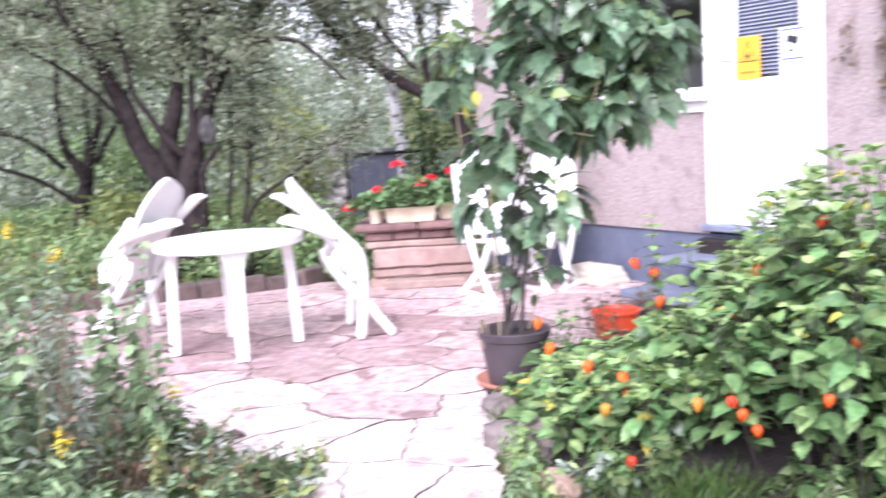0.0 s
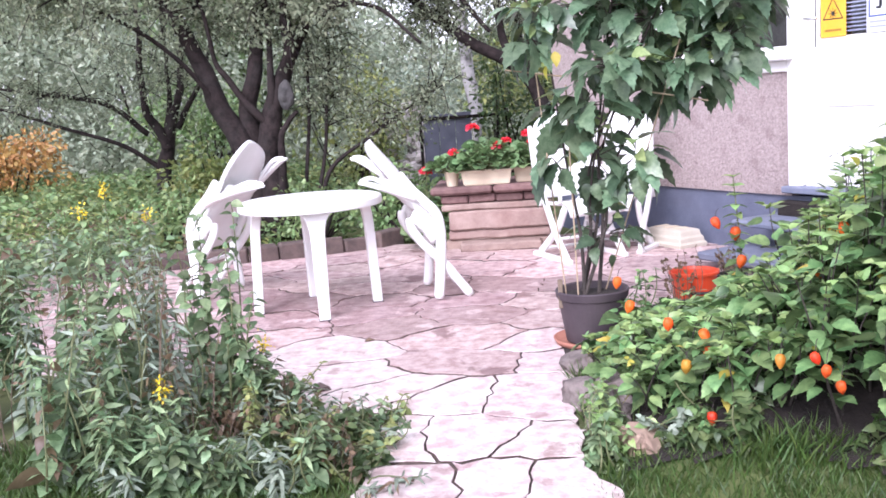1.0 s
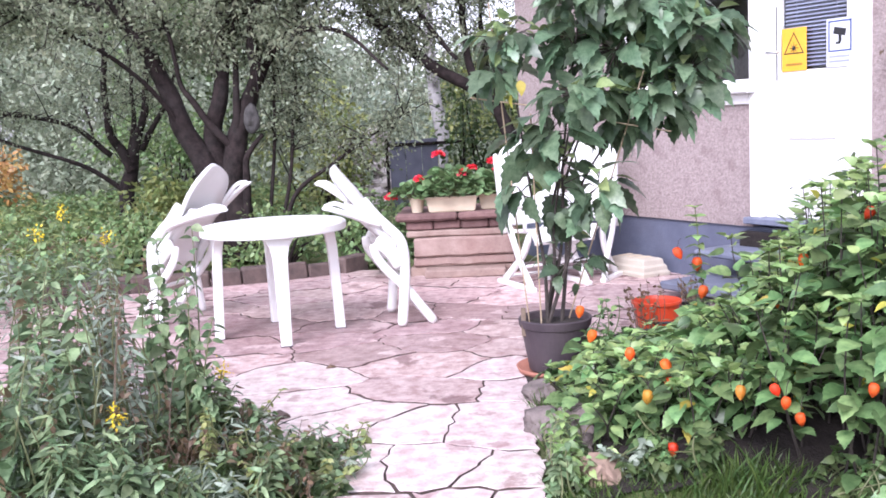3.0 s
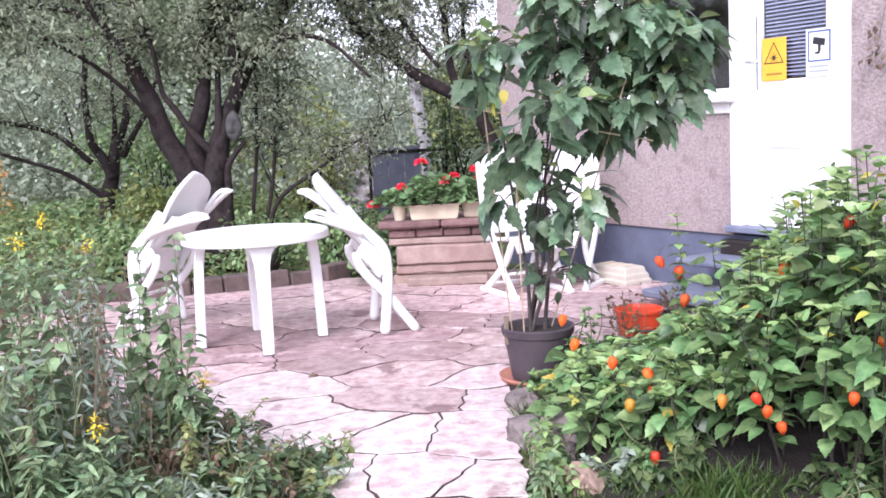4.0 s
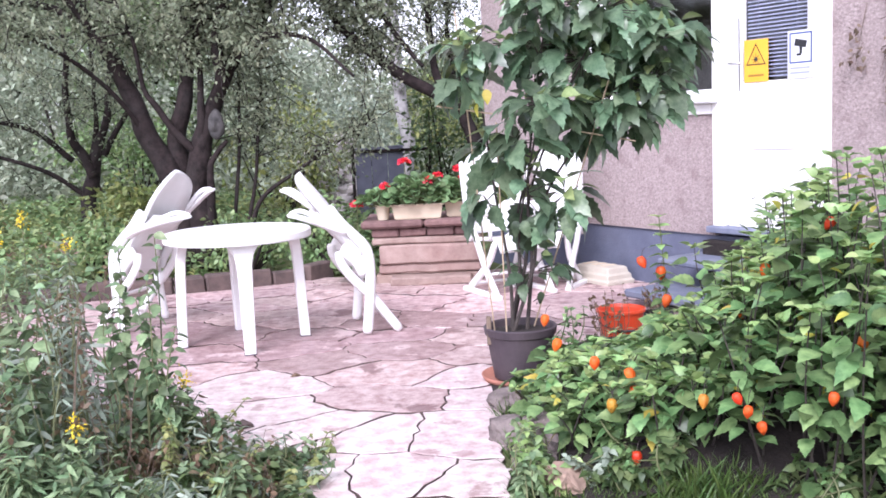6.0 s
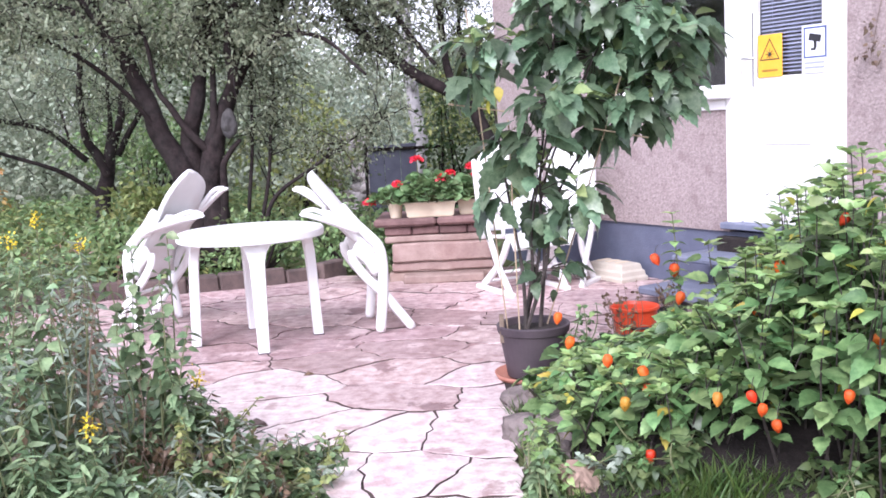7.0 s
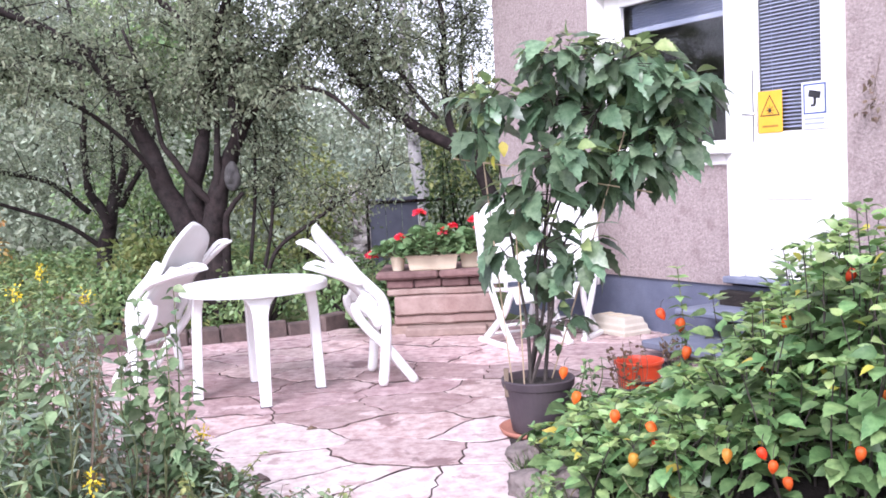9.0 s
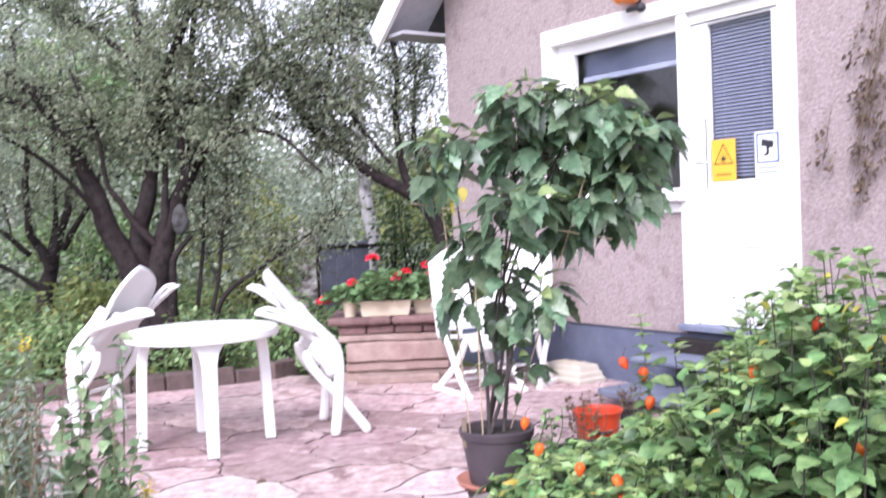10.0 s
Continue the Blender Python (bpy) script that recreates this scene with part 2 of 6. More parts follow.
def box(x0, x1, y0, y1, z0, z1, bevel=0.0, bm=None, m=None, seg=1):
    b = bmesh.new()
    bmesh.ops.create_cube(b, size=1)
    bmesh.ops.transform(b, verts=b.verts, matrix=Matrix.LocRotScale(((x0 + x1) / 2, (y0 + y1) / 2, (z0 + z1) / 2), None, (abs(x1 - x0), abs(y1 - y0), abs(z1 - z0))))
    if bevel:
        bmesh.ops.bevel(b, geom=b.edges[:], offset=bevel, segments=seg, affect="EDGES", profile=0.6)
    if m is not None:
        b.transform(m)
    if bm is None:
        return b
    join(bm, b)
    return bm


def tube(pts, radii, sides=8, bm=None, flat=1.0):
    """A sweep along points with a radius at each; flat squeezes it across."""
    bm = bm or bmesh.new()
    pts = [Vector(p) for p in pts]
    if not isinstance(radii, (list, tuple)):
        radii = [radii] * len(pts)
    prev, ref = None, None
    for i, p in enumerate(pts):
        d = (pts[min(i + 1, len(pts) - 1)] - pts[max(i - 1, 0)]).normalized()
        if ref is None:
            ref = Vector((0, 0, 1)).cross(d) if abs(d.z) < 0.9 else Vector((1, 0, 0)).cross(d)
        ref = (ref - d * ref.dot(d)).normalized()
        other = d.cross(ref)
        ring = [bm.verts.new(p + radii[i] * (math.cos(a) * ref + flat * math.sin(a) * other)) for a in (2 * math.pi * k / sides for k in range(sides))]
        if prev:
            for k in range(sides):
                bm.faces.new((prev[k], prev[(k + 1) % sides], ring[(k + 1) % sides], ring[k]))
        else:
            bm.faces.new(ring[::-1])
        prev = ring
    bm.faces.new(prev)
    return bm


def lathe(profile, seg=32, bm=None, close=False):
    bm = bm or bmesh.new()
    rings = [[bm.verts.new((r * math.cos(2 * math.pi * k / seg), r * math.sin(2 * math.pi * k / seg), z)) for k in range(seg)] for r, z in profile]
    for a, b in zip(rings, rings[1:]):
        for k in range(seg):
            bm.faces.new((a[k], a[(k + 1) % seg], b[(k + 1) % seg], b[k]))
    bm.faces.new(rings[0][::-1])
    bm.faces.new(rings[-1])
    return bm


def smooth_line(pts, n=6):
    """Catmull-Rom through points."""
    pts = [Vector(p) for p in pts]
    q = [pts[0] * 2 - pts[1]] + pts + [pts[-1] * 2 - pts[-2]]
    out = []
    for i in range(1, len(q) - 2):
        for k in range(n):
            t = k / n
            a, b, c, d = q[i - 1:i + 3]
            out.append(0.5 * ((2 * b) + (c - a) * t + (2 * a - 5 * b + 4 * c - d) * t * t + (3 * b - a - 3 * c + d) * t ** 3))
    return out + [pts[-1]]


# leaf outlines: along, across, up, for half a leaf from base to tip
OVATE = ((0.0, 0.0), (0.12, 0.20), (0.35, 0.33), (0.62, 0.26), (0.85, 0.11), (1.0, 0.0))
HEART = ((0.0, 0.0), (0.05, 0.19), (0.18, 0.32), (0.24, 0.29), (0.36, 0.34), (0.42, 0.28), (0.55, 0.29), (0.60, 0.22), (0.74, 0.18), (0.80, 0.11), (1.0, 0.0))
LOBED = ((0.0, 0.0), (0.06, 0.13), (0.16, 0.28), (0.21, 0.24), (0.32, 0.35), (0.38, 0.27), (0.50, 0.32), (0.56, 0.22), (0.68, 0.23), (0.73, 0.14), (0.84, 0.12), (0.88, 0.06), (1.0, 0.0))
NARROW = ((0.0, 0.0), (0.25, 0.11), (0.6, 0.10), (1.0, 0.0))
SMALL = ((0.0, 0.0), (0.35, 0.30), (0.75, 0.22), (1.0, 0.0))
APPLE_LEAF = ((0.0, 0.0), (0.30, 0.20), (0.70, 0.17), (1.0, 0.0))
ROUND = ((0.0, 0.0), (0.05, 0.36), (0.4, 0.52), (0.8, 0.40), (1.0, 0.0))


def leaf_template(outline, fold=0.25, droop=0.25):
    v, f = [], []
    for x, y in outline:
        z = -droop * x * x
        if y == 0:
            v.append((x, 0, z))
        else:
            v += [(x, y, z + fold * y), (x, 0, z), (x, -y, z + fold * y)]
    n = len(outline) - 2
    f += [(0, 2, 1), (0, 3, 2)]
    for i in range(n - 1):
        a = 1 + 3 * i
        f += [(a, a + 1, a + 4, a + 3), (a + 1, a + 2, a + 5, a + 4)]
    a, t = 1 + 3 * (n - 1), len(v) - 1
    f += [(a, a + 1, t), (a + 1, a + 2, t)]
    return np.array(v), f


def leaf_mesh(name, pos, way, size, outline, material, parent=None, fold=0.25, droop=0.25, lean=0.5, label="", rng=None, kind=""):
    """One mesh of many leaves; way: the direction each grows in; lean: how much their faces scatter from looking up."""
    rng = rng or np.random.default_rng(1)
    pos, way, size = np.asarray(pos, float), np.asarray(way, float), np.asarray(size, float)
    n = len(pos)
    tv, tf = leaf_template(outline, fold, droop)
    x = way / np.linalg.norm(way, axis=1, keepdims=True)
    up = np.array([0, 0, 1.0]) + rng.normal(0, lean, (n, 3))
    y = np.cross(up, x)
    y /= np.linalg.norm(y, axis=1, keepdims=True) + 1e-9
    z = np.cross(x, y)
    co = pos[:, None, :] + size[:, None, None] * (tv[None, :, 0:1] * x[:, None, :] + tv[None, :, 1:2] * y[:, None, :] + tv[None, :, 2:3] * z[:, None, :])
    k = len(tv)
    loops = np.concatenate([np.array(q) for q in tf])
    sizes = np.array([len(q) for q in tf])
    me = bpy.data.meshes.new(name)
    me.vertices.add(n * k)
    me.vertices.foreach_set("co", co.reshape(-1).astype(np.float32))
    all_loops = (loops[None, :] + (np.arange(n) * k)[:, None]).reshape(-1)
    starts = np.concatenate([[0], np.cumsum(np.tile(sizes, n))[:-1]])
    me.loops.add(len(all_loops))
    me.loops.foreach_set("vertex_index", all_loops.astype(np.int32))
    me.polygons.add(n * len(tf))
    me.polygons.foreach_set("loop_start", starts.astype(np.int32))
    me.update(calc_edges=True)
    me.validate()
    ob = finish(new(name, me), material, parent)
    if label:
        ob["label"] = label
    if kind:
        ob["kind"] = kind
    return ob


def blob(rx, ry, rz, seed, rough=0.25, sub=3, freq=2.0):
    bm = bmesh.new()
    bmesh.ops.create_icosphere(bm, subdivisions=sub, radius=1)
    for v in bm.verts:
        d = v.co.copy()
        k = 1 + rough * noise.noise(d * freq + Vector((seed, seed * 2.3, 0))) + rough * 0.4 * noise.noise(d * freq * 3 + Vector((0, seed, 0)))
        v.co = Vector((d.x * rx, d.y * ry, d.z * rz)) * k
    return bm

# ---------------------------------------------------------------- ground and patio
HOUSE = pose(1.5, 7.7, 0, 0, 0, -59.2)     # x along the front, y into the house


def bed_height(x, y):
    """Raised bed beside the path and the gentle unevenness of the garden."""
    right = max(0.0, min(1.0, (x - 0.30) / 0.5)) * max(0.0, min(1.0, (5.6 - y) / 0.8)) * max(0.0, min(1.0, (y - 2.75) / 0.7)) * max(0.0, min(1.0, (3.2 - x) / 0.6))
    far = max(0.0, min(1.0, (y - 9.0) / 3.0))
    left = max(0.0, min(1.0, (-0.62 - 0.30 * max(0, y - 3.3) - x) / 0.5)) * max(0.0, min(1.0, (4.9 - y) / 0.5))
    h = 0.22 * right + 0.12 * left + far * (0.15 + 0.12 * noise.noise(Vector((x * 0.35, y * 0.35, 3))))
    return h + 0.025 * noise.noise(Vector((x * 2.0, y * 2.0, 0))) - 0.05


bm = bmesh.new()
xs = [-900, -200, -60, -25] + [-16 + 0.4 * i for i in range(74)] + [20, 60, 200, 900]
ys = [-900, -200, -40, -10] + [-3 + 0.4 * i for i in range(66)] + [30, 60, 200, 1500]
grid = [[bm.verts.new((x, y, bed_height(x, y) if abs(x) < 18 and -4 < y < 26 else (0.1 if y > 20 else -0.05))) for x in xs] for y in ys]
for a, b in zip(grid, grid[1:]):
    for i in range(len(xs) - 1):
        bm.faces.new((a[i], a[i + 1], b[i + 1], b[i]))
ground = part("ground", bm, M_GRASSY, smooth=True)
tagged(ground, "garden soil and rough grass reaching into the distance", "ground", kind="structure")

# the patio: a bed of soil with irregular flagstones
PATIO = [(-0.55, 2.4), (0.24, 2.4), (0.24, 3.4), (0.26, 4.9), (0.75, 5.5), (2.0, 5.6), (2.25, 6.1), (1.45, 7.55), (0.95, 8.45), (-0.6, 8.6), (-1.1, 8.3), (-2.05, 7.95), (-2.9, 7.75),
         (-3.3, 7.0), (-3.3, 5.4), (-2.3, 4.7), (-0.95, 4.2), (-0.5, 3.5)]


def inside(x, y, poly):
    hit = False
    for (x0, y0), (x1, y1) in zip(poly, poly[1:] + poly[:1]):
        if (y0 > y) != (y1 > y) and x < (x1 - x0) * (y - y0) / (y1 - y0) + x0:
            hit = not hit
    return hit


patio = empty("patio", None, "patio of pinkish irregular sandstone flags with dark joints", "patio", kind="structure")
bm = bmesh.new()
top = [bm.verts.new((x, y, -0.004)) for x, y in PATIO]
face = bm.faces.new(top)
ext = bmesh.ops.extrude_face_region(bm, geom=[face])
bmesh.ops.translate(bm, verts=[v for v in ext["geom"] if isinstance(v, bmesh.types.BMVert)], vec=(0, 0, -0.12))
part("joint_bed", bm, M_JOINT, patio, "dark earth and grit in the joints")


def build_flags():
    rng = random.Random(5)
    # centres of the large flags of the path; the rest fill in at random
    seeds = [(-0.98, 4.93), (-0.22, 5.03), (-0.2, 4.56), (-0.85, 4.35), (-0.52, 4.14), (-0.3, 4.0), (0.09, 3.98), (0.14, 3.44), (-0.17, 3.51), (-0.48, 3.5), (0.27, 4.54), (-1.27, 5.25), (-1.32, 5.6), (-0.9, 5.72),
             (-0.22, 5.63), (0.35, 5.21), (0.0, 6.41), (0.5, 6.3), (-0.11, 7.1), (-0.88, 7.6), (-0.84, 6.5), (-1.3, 6.2), (-1.42, 7.18), (-0.5, 7.4), (0.8, 5.75), (-0.42, 3.05), (-0.08, 3.05), (0.15, 3.0), (-0.35, 2.66), (0.05, 2.62)]
    tries = 0
    while tries < 6000:
        tries += 1
        x, y = rng.uniform(-3.4, 2.4), rng.uniform(4.3, 8.7)
        gap = 0.36 + 0.13 * noise.noise(Vector((x, y, 7)))
        if inside(x, y, PATIO) and all(((x - a) / 1.35) ** 2 + (y - b) ** 2 > gap * gap for a, b in seeds):
            seeds.append((x, y))
    k = 1.25     # flags lie a little longer across than deep
    for n, (sx, sy) in enumerate(seeds):
        cell = [(-0.75 * k + sx, sy - 0.6), (0.75 * k + sx, sy - 0.6), (0.75 * k + sx, sy + 0.6), (-0.75 * k + sx, sy + 0.6)]
        for ox, oy in seeds:
            if (ox, oy) == (sx, sy) or abs(ox - sx) > 2 or abs(oy - sy) > 1.6:
                continue
            mx, my = (sx + ox) / 2, (sy + oy) / 2
            nx, ny = (ox - sx) / (k * k), oy - sy
            out = []
            for (ax, ay), (bx, by) in zip(cell, cell[1:] + cell[:1]):
                da, db = (ax - mx) * nx + (ay - my) * ny, (bx - mx) * nx + (by - my) * ny
                if da <= 0:
                    out.append((ax, ay))
                if da * db < 0:
                    t = da / (da - db)
                    out.append((ax + (bx - ax) * t, ay + (by - ay) * t))
            cell = out
            if len(cell) < 3:
                break
        # keep to the outline of the path and patio
        fences = [(0.0, 8.45, 0.0, 1.0)]
        if sy < 4.95:
            fences.append((0.275, 0.0, 1.0, 0.0))
        if sy < 3.75:
            fences.append((-0.54, 0.0, -1.0, 0.0))
        elif sy < 5.3:
            fences.append((-0.50, 3.45, -0.555, -0.832))
        for mx, my, nx, ny in fences:
            out = []
            for (ax, ay), (bx, by) in zip(cell, cell[1:] + cell[:1]):
                da, db = (ax - mx) * nx + (ay - my) * ny, (bx - mx) * nx + (by - my) * ny
                if da <= 0:
                    out.append((ax, ay))
                if da * db < 0:
                    t = da / (da - db)
                    out.append((ax + (bx - ax) * t, ay + (by - ay) * t))
            cell = out
        if len(cell) < 3:
            continue
        # subdivide the outline, wobble it, pull it in for the joint
        ring = []
        for (ax, ay), (bx, by) in zip(cell, cell[1:] + cell[:1]):
            steps = max(1, int(math.hypot(bx - ax, by - ay) / 0.055))
            for i in range(steps):
                t = i / steps
                ring.append(Vector((ax + (bx - ax) * t, ay + (by - ay) * t, 0)))
        c = Vector((sx, sy, 0))
        out = [p + Vector((noise.noise(p * 2.6), noise.noise(p * 2.6 + Vector((9, 4, 0))), 0)) * 0.10
               + Vector((noise.noise(p * 13), noise.noise(p * 13 + Vector((3, 3, 0))), 0)) * 0.034 for p in ring]
        pulled = []
        for i, q in enumerate(out):          # draw the edge in, across its own run, to leave the joint
            run = out[(i + 1) % len(out)] - out[i - 1]
            nrm = Vector((run.y, -run.x, 0)).normalized()
            if nrm.dot(q - c) < 0:
                nrm = -nrm
            wide = 1 + 0.55 * noise.noise(q * 1.7 + Vector((0, 0, 5)))
            pulled.append(q - nrm * (0.0038 + 0.0105 * abs(nrm.y) ** 2) * wide)
        out = pulled
        z = rng.uniform(0.004, 0.009)
        tx, ty = rng.uniform(-0.006, 0.006), rng.uniform(-0.006, 0.006)
        bm = bmesh.new()
        lo = [bm.verts.new((q.x, q.y, -0.04)) for q in out]
        mid = [bm.verts.new((q.x, q.y, z - 0.003 + (q.x - sx) * tx + (q.y - sy) * ty)) for q in out]
        hi = [bm.verts.new((c.x + (q.x - c.x) * 0.99, c.y + (q.y - c.y) * 0.99, z + (q.x - sx) * tx + (q.y - sy) * ty + 0.004 * noise.noise(q * 6))) for q in out]
        m = len(out)
        # sides take the joint tone: earth, and the gap's shade in the colour
        for a, b in ((lo, mid), (mid, hi)):
            for i in range(m):
                bm.faces.new((a[i], a[(i + 1) % m], b[(i + 1) % m], b[i])).material_index = 1 if a is lo else 0
        bm.faces.new(hi)
        # paler towards the near end; by the table darkened for damp and shade
        damp_shade = -2.0 < sx < 0.7 and 5.35 < sy < 6.5 and rng.random() < 0.75
        part("flagstone", bm, [M_FLAGDAMPSHADE if damp_shade else M_FLAGPALE if sy + rng.uniform(-0.5, 0.5) < 4.9 else M_FLAG, M_JOINT], patio)


build_flags()

# ---------------------------------------------------------------- house
house = empty("house", HOUSE, "small house with pinkish grey roughcast walls and a blue-grey plinth", "house", kind="structure")
# front wall, with one opening for window and door; corner at x = -1.8
for x0, x1, z0, z1 in ((-1.80, -0.36, 0.43, 5.2), (-0.36, 1.04, 0.43, 1.30), (-0.36, 1.94, 2.72, 5.2), (1.94, 5.6, 0.43, 5.2)):
    part("wall_front", box(x0, x1, 0.0, 0.28, z0, z1), M_PLASTER, house)
bm = box(-1.80, -1.52, 0.28, 7.0, 0.43, 3.2)
part("wall_side", bm, M_PLASTER, house)
bm = box(-1.78, 5.6, 0.02, 0.28, -0.05, 0.43)
box(-1.78, -1.52, 0.28, 7.0, -0.05, 0.43, bm=bm)
part("plinth", bm, M_PLINTH, house)
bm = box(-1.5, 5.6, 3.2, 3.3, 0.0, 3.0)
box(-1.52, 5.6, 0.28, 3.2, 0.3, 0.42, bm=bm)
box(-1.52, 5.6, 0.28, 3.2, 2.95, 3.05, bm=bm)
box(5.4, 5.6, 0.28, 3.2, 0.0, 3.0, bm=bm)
part("room_shell", bm, M_DARK, house, "room shell behind the panes, dimness and sky reflection in its colour")

# roof: gable over the front, rising to the right from a closed eave
ROOF_A = 40
bm = bmesh.new()
rise = Matrix.Translation((-2.18, 0, 2.98)) @ Matrix.Rotation(radians(-ROOF_A), 4, "Y")
box(0, 5.2, -0.50, 7.0, 0.10, 0.20, bm=bm, m=rise)
part("roof_sheet", bm, M_ROOF, house)
bm = box(0, 5.2, -0.46, 0.0, 0.04, 0.08, m=rise)
part("verge_soffit", bm, M_SOFFIT, house)
bm = box(-0.02, 5.2, -0.53, -0.49, -0.06, 0.16, m=rise)
part("bargeboard", bm, M_WHITE, house)
bm = box(-2.15, -1.8, -0.46, 7.0, 3.0, 3.03)
part("eave_soffit", bm, M_SOFFIT, house)

# window and door in one white frame
window = empty("window_1", HOUSE, "white framed window with a half lowered blue-grey blind", "window", kind="structure")
bm = box(-0.41, -0.30, -0.025, 0.10, 1.30, 2.78, 0.006)
box(-0.41, 1.985, -0.0275, 0.10, 2.655, 2.785, 0.006, bm=bm)
part("window_casing", bm, M_WHITE, window)
bm = box(-0.30, -0.12, 0.062, 0.12, 1.40, 2.655, 0.004)
box(-0.12, 1.04, 0.062, 0.118, 2.565, 2.655, 0.004, bm=bm)
box(-0.12, 1.04, 0.064, 0.118, 1.40, 1.46, 0.004, bm=bm)
part("window_frame", bm, M_WHITE, window)
bm = box(1.03, 1.12, -0.02, 0.12, 0.50, 2.655, 0.005)
part("mullion", bm, M_WHITE, window)
bm = box(-0.45, 1.09, -0.10, 0.06, 1.36, 1.425, 0.012)
part("window_sill", bm, M_WHITE, window)
part("apron", box(-0.41, 1.028, -0.022, 0.058, 1.285, 1.358, 0.005), M_WHITE, window)
bm = box(-0.12, 1.04, 0.088, 0.094, 1.46, 2.565)
pane = part("pane", bm, M_GLASS, window)
pane.visible_shadow = False
blind = empty("window_blind", HOUSE, "blue-grey slatted blind half lowered behind the window", "blind")
for k in range(9):
    bm = box(-0.10, 1.02, 0.155, 0.175, 0, 0.0025)
    bm.transform(Matrix.Translation((0, 0, 2.56 - 0.021 * k)) @ Matrix.Rotation(radians(0), 4, "X"))
    part("slat", bm, M_BLIND, blind)
part("bottom_bar", box(-0.10, 1.02, 0.150, 0.18, 2.345, 2.385, 0.004), mat("pale_blue_bar", (0.42, 0.47, 0.62), (0.46, 0.5, 0.66), rough=0.5, bump=0), blind)
part("backing_cloth", box(-0.10, 1.02, 0.19, 0.195, 2.385, 2.56), M_BLIND, blind)

door = empty("door_1", HOUSE, "closed white door with a tall pane over a solid panel", "door", kind="structure")
bm = box(1.86, 1.985, -0.025, 0.10, 0.46, 2.655, 0.006)
box(1.12, 1.86, 0.02, 0.10, 2.575, 2.655, 0.004, bm=bm)
part("door_frame", bm, M_WHITE, door)
bm = box(1.129, 1.255, 0.035, 0.085, 0.50, 2.568, 0.004)
box(1.775, 1.851, 0.035, 0.085, 0.50, 2.568, 0.004, bm=bm)
box(1.255, 1.775, 0.037, 0.083, 0.50, 1.49, 0.004, bm=bm)
box(1.255, 1.775, 0.037, 0.083, 2.555, 2.566, 0.003, bm=bm)
leaf = part("door_leaf", bm, M_WHITE, door)
for z0, z1 in ((0.62, 0.98), (1.04, 1.38)):
    part("panel_moulding", box(1.33, 1.70, 0.026, 0.037, z0, z1, 0.008), M_WHITE, leaf)
pane = part("pane", box(1.255, 1.775, 0.058, 0.063, 1.49, 2.555), M_GLASS, door)
pane.visible_shadow = False
bm = tube([(1.175, 0.03, 1.62), (1.175, -0.01, 1.62), (1.20, -0.025, 1.62), (1.29, -0.025, 1.615)], 0.009, 8)
part("door_handle", bm, mat("steel", (0.55, 0.55, 0.55), (0.6, 0.6, 0.6), rough=0.3, metal=1, bump=0), door, smooth=True)
# added strip stands in for the dark gap between door leaf and frame
part("gap_strip", box(1.226, 1.233, 0.032, 0.036, 1.43, 1.92), M_BLACK, door, "dark strip standing in for the shadowed gap at the door's edge")
part("threshold", box(1.0, 1.99, -0.06, 0.10, 0.455, 0.50, 0.006), M_STEP, door)
dblind = empty("door_blind", HOUSE, "blue-grey slatted blind closed behind the door pane", "blind")
for k in range(42):
    bm = box(1.26, 1.77, -0.010, 0.010, -0.001, 0.001)
    bm.transform(Matrix.Translation((0, 0.092, 2.545 - 0.025 * k)) @ Matrix.Rotation(radians(35), 4, "X"))
    part("slat", bm, M_BLIND, dblind)
for x in (1.36, 1.67):
    part("cord", tube([(x, 0.078, 1.5), (x, 0.078, 2.55)], 0.0015, 5), M_BLIND, dblind)

# signs stuck on the door pane
sign = empty("warning_sign", HOUSE, "yellow laser warning sign with a black triangle on the door", "sign")
plate = part("plate", box(1.275, 1.475, 0.030, 0.034, 1.485, 1.765, 0.001), M_YELLOW, sign)


def outline_triangle(cx, cz, r, w, y):
    bm = bmesh.new()
    P = [(cx + r * math.sin(radians(a)), cz + r * math.cos(radians(a))) for a in (0, 120, 240)]
    Q = [(cx + (r - 2 * w) * math.sin(radians(a)), cz + (r - 2 * w) * math.cos(radians(a))) for a in (0, 120, 240)]
    a = [bm.verts.new((x, y, z)) for x, z in P]
    b = [bm.verts.new((x, y, z)) for x, z in Q]
    for i in range(3):
        bm.faces.new((a[i], a[(i + 1) % 3], b[(i + 1) % 3], b[i]))
    return bm


part("triangle", outline_triangle(1.375, 1.645, 0.095, 0.007, 0.0285), M_BLACK, plate)
bm = bmesh.new()
for k in range(8):
    a = math.pi * k / 4
    tube([(1.375, 0.0285, 1.635), (1.375 + 0.036 * math.cos(a), 0.0285, 1.635 + 0.036 * math.sin(a))], [0.004, 0.0015], 4, bm)
bmesh.ops.create_uvsphere(bm, u_segments=10, v_segments=6, radius=0.013, matrix=Matrix.Translation((1.375, 0.0285, 1.635)) @ Matrix.Diagonal((1, 0.1, 1, 1)))
part("burst", bm, M_BLACK, plate)
part("text_bar", box(1.31, 1.44, 0.0285, 0.030, 1.522, 1.536), mat("brown_print", (0.35, 0.18, 0.03), (0.4, 0.2, 0.03), bump=0), plate)
sign = empty("camera_notice", HOUSE, "white camera surveillance notice with a blue border on the door", "sign")
plate = part("plate", box(1.63, 1.83, 0.030, 0.034, 1.49, 1.79, 0.001), mat("white_sign", (0.78, 0.8, 0.84), (0.8, 0.82, 0.86), rough=0.4, bump=0), sign)
bm = bmesh.new()
